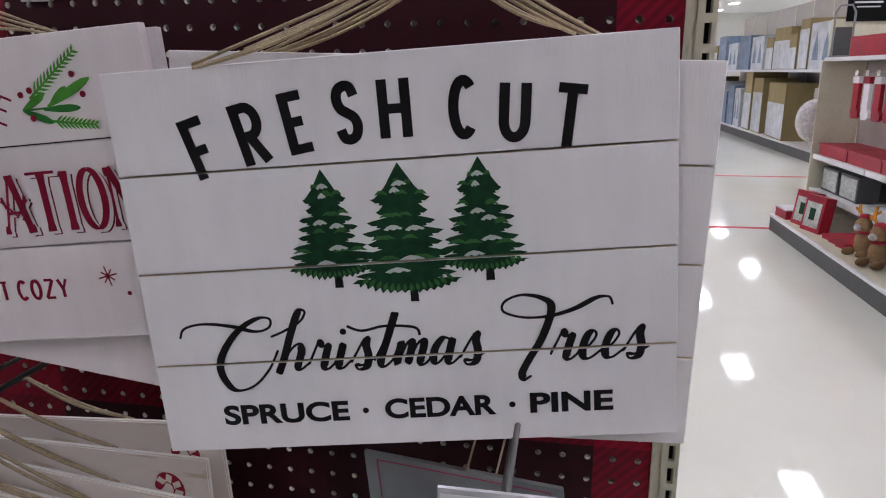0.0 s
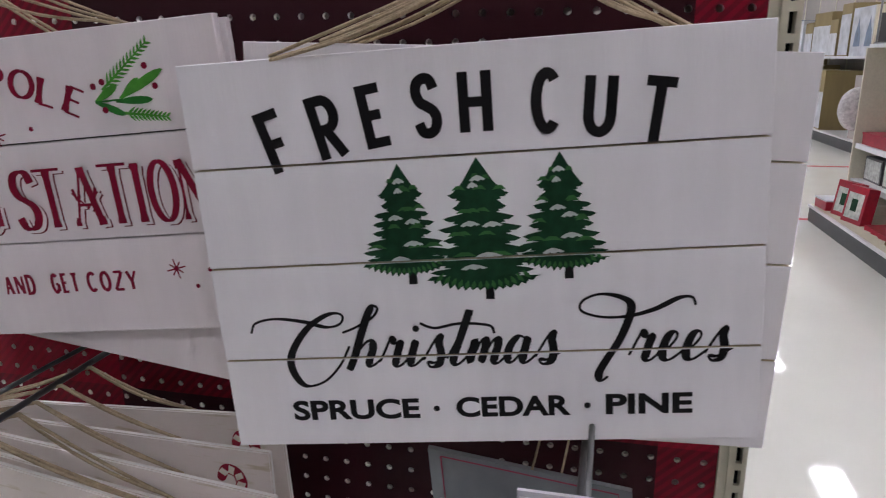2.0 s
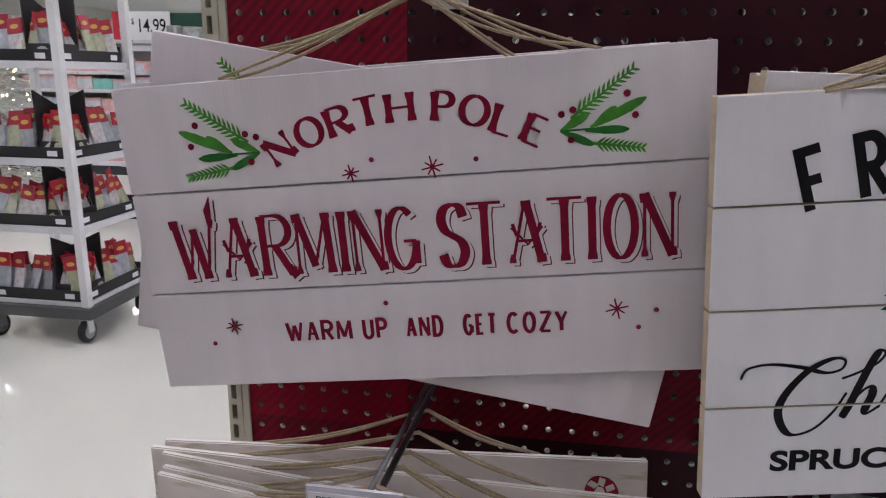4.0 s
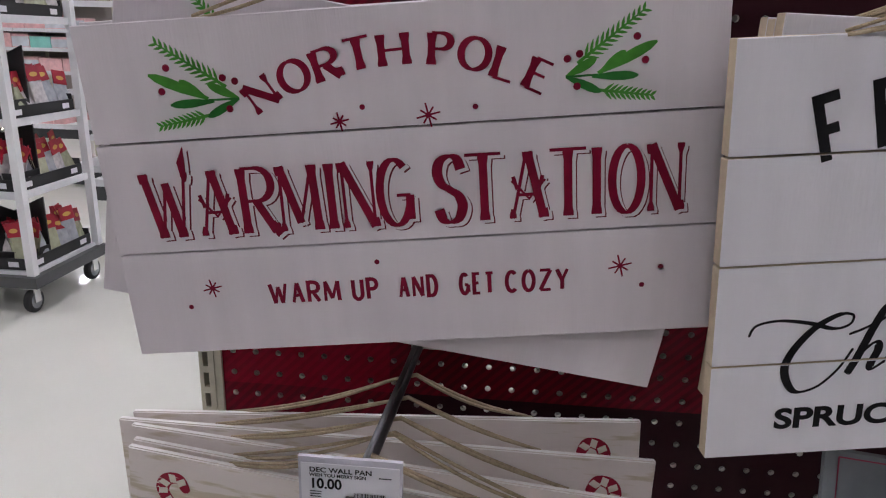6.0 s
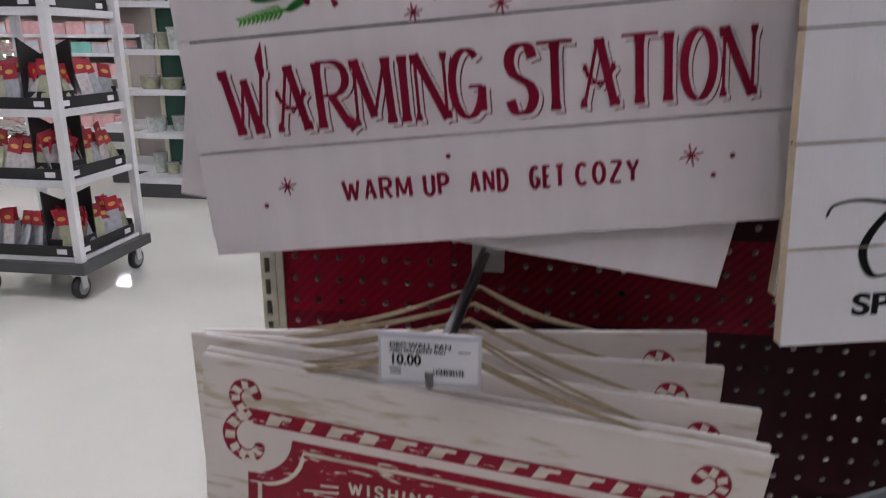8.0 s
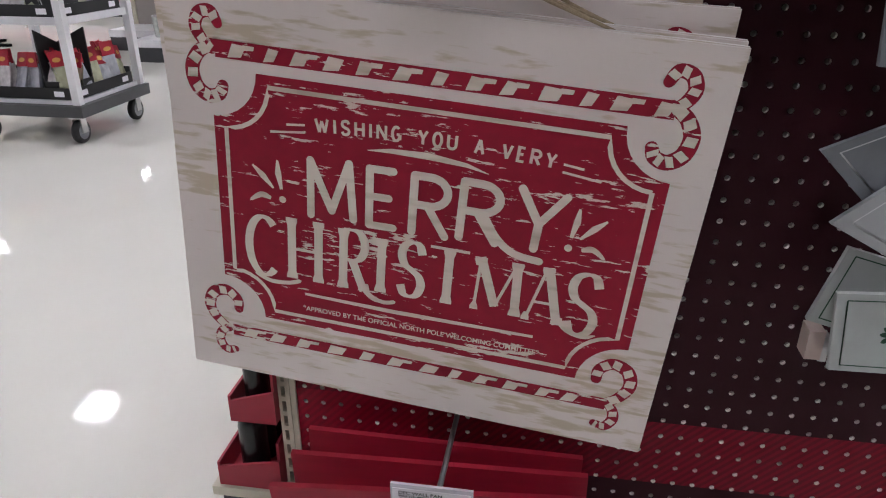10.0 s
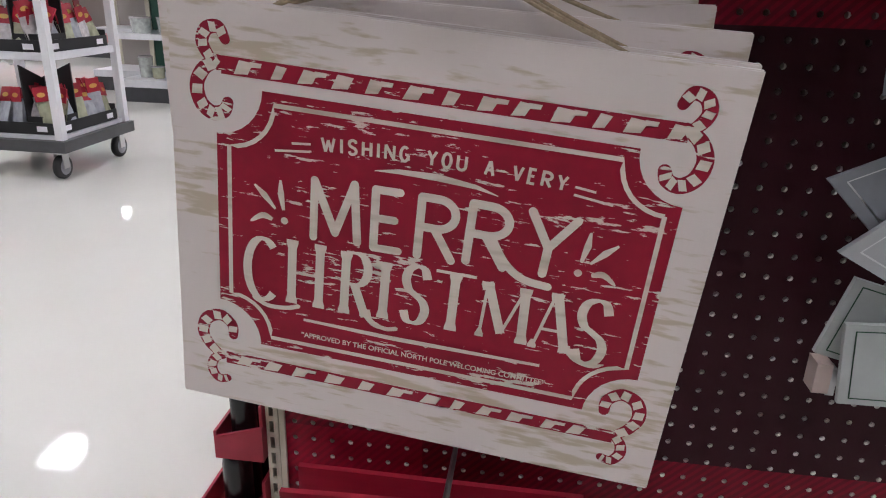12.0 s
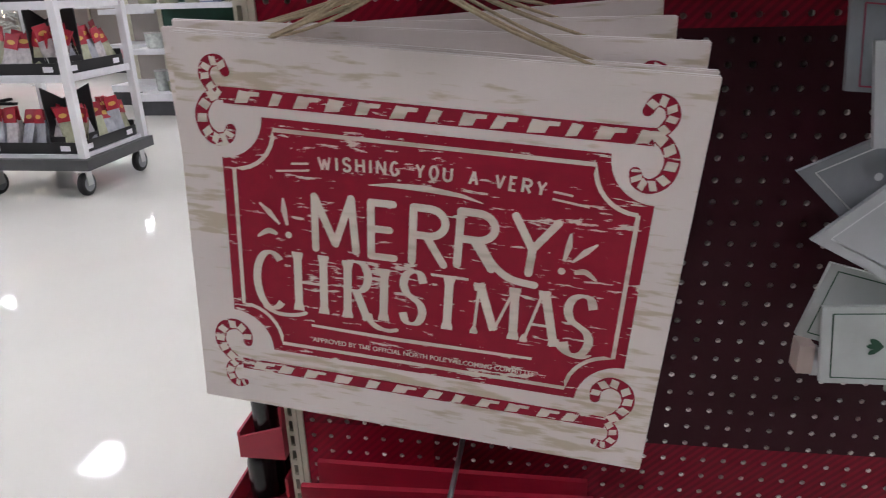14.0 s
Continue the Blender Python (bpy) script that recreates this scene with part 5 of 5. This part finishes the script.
# left, farther: cartons in teal, pink and brown
shelving(pose(-8.2, 7.0, 0), 3.66, 0.5, (0.70, 0.93, 1.12, 1.45), 1.62, "white shelving stocked with teal and pink cartons", M["putty"])
shelving(pose(-4.5, 8.2, 0), 2.75, 0.5, (0.55, 0.85, 1.18, 1.48), 1.85, "white shelving stocked with small packages", M["putty"])
shelving(pose(-12.2, 10.5, 0), 3.66, 0.5, (0.55, 0.85, 1.15, 1.5), 2.0, "white shelving stocked with mixed cartons", M["putty"])
for bx, by, ln, rows, cols in ((-8.15, 7.13, 3.55, (0.15, 0.70, 0.93, 1.12, 1.45), ("teal", "teal", "pink", "pink", "carton_white")), (-4.45, 8.33, 2.65, (0.15, 0.55, 0.85, 1.18, 1.48), ("carton_white", "black_gloss", "carton_blue", "brown", "bag_white")),
                               (-12.1, 10.63, 3.5, (0.15, 0.55, 0.85, 1.15, 1.5), ("carton_white", "pink", "teal", "carton_blue"))):
    for z in rows:
        x, col = bx, rng.choice(cols)
        while x < bx + ln - 0.2:
            w, h = rng.uniform(0.14, 0.26), rng.uniform(0.10, 0.16)
            if rng.random() < 0.35:
                col = rng.choice(cols)
            if by > 10:
                w *= 2
            carton(x + w / 2, by, z, w, 0.2, h, M[col], M["carton_white"] if rng.random() < 0.35 else None, "small printed carton on a white shelf", group="wares on the shelves")
            x += w + 0.012

price = thing("price_sign", "white price sign reading 14.99 with a red card beside it", "sign", pose(-3.29, 4.85, 1.46))
boxes("card", [(-0.16, 0.16, 0, 0.006, -0.1, 0.1)], M["sign_white"], price, bevel=0.001)
boxes("red_card", [(-0.30, -0.17, 0.001, 0.007, -0.1, 0.1)], M["sign_red"], price, bevel=0.001)
boxes("pole", [(-0.17, -0.162, 0.008, 0.02, -0.45, 0.12)], M["grey_steel"], price)
boxes("pole_foot", [(-0.20, 0.0, 0.0, 0.06, -0.459, -0.452)], M["grey_steel"], price)
font_text("lettering", "14.99", 0.135, 0.012, -0.045, M["black_print"], price, 0.78, 0.001, depth=0.002)
font_text("lettering", "$", 0.06, -0.135, 0.01, M["black_print"], price, 0.8, 0.0005, depth=0.002)
price.matrix_basis = pose(-3.29, 4.88, 1.46)
tall = shelving(pose(-3.62, 4.86, 0), 0.46, 0.4, (0.45, 0.7), 0.99, "narrow white end shelf beside the plastic ware", M["putty"])


# ---- flocked tree with lights ----
def flocked_tree(x, y, h):
    ob = thing("christmas_tree", "flocked artificial Christmas tree with warm fairy lights", "tree", pose(x, y, 0))
    bm = bmesh.new()
    bm_tube(bm, [(0, 0, 0.02), (0, 0, h * 0.5), (0, 0, h * 0.97)], [0.035, 0.025, 0.008])
    part("trunk", bm, M["brown"], ob)
    boxes("stand", [(-0.25, 0.25, -0.02, 0.02, 0, 0.02), (-0.02, 0.02, 0.02, 0.25, 0, 0.02), (-0.02, 0.02, -0.25, -0.02, 0, 0.02)], M["dark"], ob)
    r = random.Random(5)
    bm, lights = bmesh.new(), bmesh.new()
    for i in range(900):
        f = r.random() ** 0.8
        z = 0.18 + (h - 0.2) * f
        rad = 0.62 * (1 - f) ** 0.85 * (0.55 + 0.45 * r.random()) + 0.02
        a = r.uniform(0, 2 * math.pi)
        root = Vector((0.25 * rad * math.cos(a), 0.25 * rad * math.sin(a), z + 0.05))
        tip = Vector((rad * math.cos(a), rad * math.sin(a), z - 0.04 + r.uniform(-0.05, 0.05)))
        d = (tip - root)
        side = d.cross(Vector((0, 0, 1))).normalized()
        for k in range(5):
            p = root.lerp(tip, 0.35 + 0.16 * k)
            for s in (-1, 1):
                q = p + (side * s + d.normalized() * 0.9).normalized() * 0.055 + Vector((0, 0, r.uniform(-0.02, 0.025)))
                v = [bm.verts.new(c) for c in (p + Vector((0, 0, 0.006)), q, p - Vector((0, 0, 0.006)))]
                bm.faces.new(v)
        if i % 5 == 0:
            bm_lathe(lights, tip.x, tip.y, [(0.003, tip.z), (0.009, tip.z + 0.01), (0.003, tip.z + 0.02)], 6)
    tagged(part("foliage", bm, M["flock"], ob, "snow-flocked needles", normals=False), kind="stuff")
    tagged(part("fairy_lights", lights, M["bulb"], ob, "warm white fairy lights"), kind="stuff")


flocked_tree(-4.75, 4.9, 1.95)

# ---- right: low gondola with decorations ----
G_END = 5.55
run = shelving(pose(1.75, G_END, 0, 0, 0, -90), 4.6, 0.55, (0.33, 0.585), 1.25, "white low shelving of red holiday decorations", M["putty"], deck=0.125, kick=0.108, edge="shelf_edge", inset=0.27)
boxes("deck_sheet", [(0.0, 4.6, 0.02, 0.54, 0.1255, 0.1275)], M["deck"], run)
boxes("top_cap", [(0, 4.6, 0.26, 0.57, 1.2505, 1.275)], M["white_steel"], run, bevel=0.003)
boxes("end_panel", [(-0.022, -0.002, 0.25, 0.57, 0.13, 1.25)], M["cream_metal"], run, bevel=0.002)
header = thing("header_panel", "cream header panel with a black and white sign above the shelving", "sign panel", pose(2.55, 6.9, 0))
boxes("panel", [(-0.05, 2.4, 0, 0.04, 0, 1.62)], M["deck"], header)
boxes("black_sign", [(0.05, 0.42, -0.02, -0.005, 1.60, 1.9)], M["dark"], header)
boxes("white_sign", [(0.42, 1.1, -0.018, -0.004, 1.60, 1.9)], M["sign_white"], header)
boxes("print_bar", [(0.10, 0.33, -0.024, -0.0215, 1.75, 1.765), (0.12, 0.31, -0.024, -0.0215, 1.715, 1.725)], M["tag"], header)


def gift_box(x, y, z, w, d, h, turn, label, body="red_plastic", lid="card_red"):
    ob = thing("gift_box", label, "box", pose(x, y, z, 0, 0, turn), "boxes on the low shelving")
    bm = bmesh.new()
    bm_box(bm, -w / 2, w / 2, -d / 2, d / 2, 0, h * 0.85)
    part("box", bm, M[body], ob, bevel=0.004)
    bm = bmesh.new()
    bm_box(bm, -w / 2 - 0.004, w / 2 + 0.004, -d / 2 - 0.004, d / 2 + 0.004, h * 0.8505, h)
    part("lid", bm, M[lid], ob, bevel=0.003)


gift_box(1.87, 5.40, 0.128, 0.17, 0.2, 0.075, 4, "small red gift box on the deck", "red_plastic", "carton_white")
for y in (5.12, 4.92):
    ob = thing("boxed_frame", "red box holding a silver-grey window picture", "box", pose(1.83, y, 0.128, -8, 0, -90 + 14), "boxes on the low shelving")
    boxes("box", [(-0.105, 0.105, 0, 0.075, 0, 0.245)], M["card_red"], ob, bevel=0.003)
    boxes("window", [(-0.08, 0.08, -0.003, -0.001, 0.03, 0.2)], M["crystal"], ob)
    boxes("printed_wreath", [(-0.03, 0.03, -0.0055, -0.0035, 0.08, 0.16)], M["tree_dark"], ob)
for y in (4.70, 4.59, 4.48):
    gift_box(1.96, y, 0.128, 0.2, 0.1, 0.03, 10, "flat red package lying on the deck")
for y0 in (5.26, 4.74, 4.22):
    gift_box(2.17, y0, 0.585, 0.26, 0.5, 0.085, 0, "shallow red lidded tray box on the shelf", "card_red", "red_plastic")
for y0 in (5.36, 5.02):
    ob = thing("boxed_frame", "dark grey window box with clear front on the shelf", "box", pose(2.08, y0, 0.33, 0, 0, -90), "boxes on the low shelving")
    boxes("box", [(-0.15, 0.15, 0.004, 0.14, 0, 0.17)], M["base_grey"], ob, bevel=0.003)
    boxes("window", [(-0.13, 0.13, 0, 0.0035, 0.015, 0.155)], M["crystal"], ob)
for i in range(4):
    ob = thing("wire_tray", "coiled silver wire tray on the shelf", "tray", pose(2.17, 4.6 - i * 0.3, 0.33))
    bm = bmesh.new()
    bm_tube(bm, [(0.12 * math.cos(a) * 0.9, 0.14 * math.sin(a), 0.01 + 0.012 * a / 6.28) for a in [0.35 * k for k in range(40)]], 0.004, 6)
    part("wire", bm, M["chrome"], ob, smooth=True)


def plush(x, y):
    ob = thing("plush_reindeer", "seated tan plush reindeer with orange antlers and red scarf", "soft toy", pose(x, y, 0.128, 0, 0, -60))
    def blob(name, c, s, material):
        bm = bmesh.new()
        bmesh.ops.create_icosphere(bm, subdivisions=3, radius=1.0)
        for v in bm.verts:
            v.co = Vector(c) + Vector((v.co.x * s[0], v.co.y * s[1], v.co.z * s[2])) * (1 + 0.08 * noise.noise(v.co * 3))
        part(name, bm, material, ob, smooth=True)
    blob("body", (0, 0, 0.075), (0.055, 0.05, 0.08), M["tan"])
    blob("head", (0, -0.02, 0.185), (0.045, 0.048, 0.045), M["tan"])
    blob("muzzle", (0, -0.065, 0.175), (0.024, 0.022, 0.02), M["bag_white"])
    blob("hat", (-0.01, 0.0, 0.225), (0.036, 0.036, 0.025), M["card_red"])
    blob("scarf", (0, -0.01, 0.143), (0.05, 0.05, 0.016), M["card_red"])
    for s in (-1, 1):
        blob("leg", (s * 0.045, -0.06, 0.025), (0.022, 0.05, 0.024), M["tan"])
        bm = bmesh.new()
        bm_tube(bm, [(s * 0.025, 0.0, 0.22), (s * 0.05, 0.0, 0.26), (s * 0.055, 0.0, 0.30)], 0.009)
        bm_tube(bm, [(s * 0.045, 0.0, 0.25), (s * 0.078, 0.0, 0.275)], 0.008)
        part("antler", bm, M["orange"], ob, smooth=True)


plush(1.92, 4.28)
plush(1.90, 4.03)


def stocking(y, z, white):
    ob = thing("stocking", "white felt stocking with a red cuff on a peg" if white else "red felt stocking with a white cuff on a peg", "stocking", pose(2.14, y, z, 0, 0, -90), "stockings on pegs")
    bm = bmesh.new()
    outline = [(-0.045, 0), (-0.045, -0.15), (-0.05, -0.2), (-0.03, -0.235), (0.04, -0.235), (0.075, -0.22), (0.075, -0.19), (0.045, -0.165), (0.045, 0)]
    f = [bm.verts.new((x, -0.012, zz)) for x, zz in outline]
    b = [bm.verts.new((x, 0.012, zz)) for x, zz in outline]
    bm.faces.new(f)
    bm.faces.new(b[::-1])
    for i in range(len(outline)):
        j = (i + 1) % len(outline)
        bm.faces.new((f[i], b[i], b[j], f[j]))
    part("leg", bm, M["tag" if white else "card_red"], ob, bevel=0.004)
    boxes("cuff", [(-0.05, 0.05, -0.018, 0.018, 0.001, 0.045)], M["card_red" if white else "tag"], ob, bevel=0.004)
    boxes("header_tag", [(-0.025, 0.025, -0.02, -0.0185, 0.05, 0.085)], M["sign_white"], ob)
    bm = bmesh.new()
    bm_tube(bm, [(0, 0.12, 0.075), (0, -0.018, 0.07), (0, -0.022, 0.08)], 0.003, 6)
    part("peg", bm, M["chrome"], ob, smooth=True)


for i in range(9):
    stocking(5.24 - i * 0.17, 1.10, i % 3 == 1)
for y0 in (5.12, 4.82, 4.5, 4.2, 3.9):
    gift_box(2.15, y0, 1.275, 0.16, 0.26, 0.13, 5, "red printed gift tin on the top cap", "card_red", "red_plastic")
cone = thing("paper_wreath", "round white paper wreath hung on the end panel", "wreath", pose(2.02, 5.642, 0.82))
bm = bmesh.new()
ring = [(0.055 * math.cos(a), 0.0, 0.085 * math.sin(a)) for a in [2 * math.pi * k / 28 for k in range(29)]]
bm_tube(bm, ring, 0.075, 10)
part("ring", bm, M["bag_white"], cone, smooth=True)

# ---- right, farther: tall shelving of boxed trees ----
far_run = shelving(pose(3.4, 17.6, 0, 0, 0, -90), 8.2, 0.9, (1.19,), 2.3, "dark shelving stacked with tall boxed trees", M["putty"], deck=0.15, kick=0.135)
rng = random.Random(31)
for z, row in ((0.15, ((11.16, 12.3, 0.84, 1), (12.5, 13.1, 0.90, 1), (13.15, 13.75, 1.0, 1), (13.9, 14.4, 0.7, 0), (14.5, 14.9, 0.75, 2), (15.0, 15.6, 0.62, 2), (15.7, 16.5, 0.8, 0), (16.6, 17.4, 0.9, 1), (9.75, 10.1, 0.80, 3))),
               (1.19, ((9.62, 10.5, 0.60, 0), (10.55, 10.95, 0.68, 1), (11.0, 11.4, 0.50, 1), (11.45, 12.1, 0.62, 1), (12.15, 12.6, 0.5, 1), (12.7, 13.5, 0.55, 0), (13.7, 14.3, 0.6, 2), (14.4, 15.3, 0.5, 0), (15.4, 16.2, 0.66, 2), (16.3, 17.3, 0.5, 1)))):
    for y0, y1, h, kind in row:
        w = y1 - y0
        ob = carton(3.76, (y0 + y1) / 2, z, w, 0.56, h, M[("carton_white", "cardboard", "carton_blue", "putty")[kind]], None, "tall cardboard carton with a printed front on the shelf", -90 + rng.uniform(-4, 4), group="boxed trees on the far shelving")
        if kind == 1:
            boxes("printed_face", [(-w / 2 + 0.004, w / 2 - 0.004, -0.284, -0.281, h * 0.02, h * rng.uniform(0.62, 0.8))], M["carton_white"], ob, "printed white front")
        if kind == 0:
            for k in (-0.22, 0.22):
                bm = bmesh.new()
                f = [bm.verts.new((k * w + dx * w, -0.283, dz * h)) for dx, dz in ((-0.14, 0.2), (0.14, 0.2), (0.10, 0.5), (0.05, 0.62), (0.0, 0.82), (-0.05, 0.62), (-0.10, 0.5))]
                bm.faces.new(f)
                part("printed_tree", bm, M["carton_blue"], ob)
        boxes("tape", [(-w / 2 - 0.002, w / 2 + 0.002, -0.03, 0.03, h + 0.001, h + 0.003)], M["deck"], ob)
holder = thing("sign_holder", "dark grey loop-top sign holder standing on the shelving cap", "sign holder", pose(2.06, 5.40, 1.276, 0, 0, -20))
bm = bmesh.new()
bm_tube(bm, [(-0.06, 0, 0.0), (-0.06, 0, 0.30), (-0.035, 0, 0.345), (0.035, 0, 0.345), (0.06, 0, 0.30), (0.06, 0, 0.0)], 0.007)
part("loop", bm, M["grey_steel"], holder, smooth=True)
boxes("panel", [(-0.052, 0.052, -0.004, 0.004, 0.01, 0.20)], M["base_grey"], holder, bevel=0.001)
boxes("foot", [(-0.075, 0.075, -0.05, 0.05, 0.0, 0.008)], M["grey_steel"], holder)

# the aisle beyond the bay runs a little askew to it
ASKEW = Matrix.Translation((0.136, -0.045, 0)) @ pose(0, 0, 0, 0, 0, 1.75) @ Matrix.Scale(0.955, 4) @ Matrix.Translation((-0.116, 0.038, 0))
for ob in list(scene.collection.objects):
    if ob.parent is None and ob.name.split(".")[0] in ("floor_line", "gift_box", "boxed_frame", "wire_tray", "plush_reindeer", "stocking", "paper_wreath", "sign_holder", "header_panel") or ob in (run, far_run) or (ob.parent is None and ob.name.startswith("carton") and ob.location.x > 3):
        ob.matrix_basis = ASKEW @ ob.matrix_basis

# ---- unseen light blocker added across the aisle; plain shelving runs that close the place behind ----
for x, y, ln, turn, top in ((-7.0, -1.75, 14.0, 0, 2.25),):
    # dark wall behind the camera, added to keep light off the signs
    ob = thing("shelving_unit", "plain dark light blocker added unseen across the aisle", "shelving", pose(x, y, 0), "store shelving")
    boxes("panel", [(0, ln, 0, 0.05, 0, top)], M["blocker_dark"], ob)
    boxes("kick_plate", [(0, ln, 0.05, 0.06, 0, 0.12)], M["kick"], ob)
for x, y, ln in ((-20.0, 14.5, 15.0), (5.5, 21.0, 14.0), (-16.0, 21.0, 20.0)):
    ob = shelving(pose(x, y, 0), ln, 0.5, (0.5, 0.9, 1.3), 1.9, "white shelving far across the store", M["carton_white"])
    xx = x
    far = bmesh.new()
    while xx < x + ln - 0.6:
        w = rng.uniform(0.25, 0.55)
        for z in (0.15, 0.5, 0.9, 1.3):
            i0 = len(far.faces)
            bm_box(far, xx - x, xx - x + w * 0.9, 0.05, 0.35, z, z + rng.uniform(0.2, 0.34))
            far.faces.ensure_lookup_table()
            k = rng.randrange(7)
            for f in far.faces[i0:]:
                f.material_index = k
        xx += w + 0.04
    tagged(part("boxed_goods", far, [M[c] for c in ("carton_white", "teal", "pink", "carton_blue", "cardboard", "bag_white", "card_red")], ob, "mixed boxed goods"), kind="stuff")
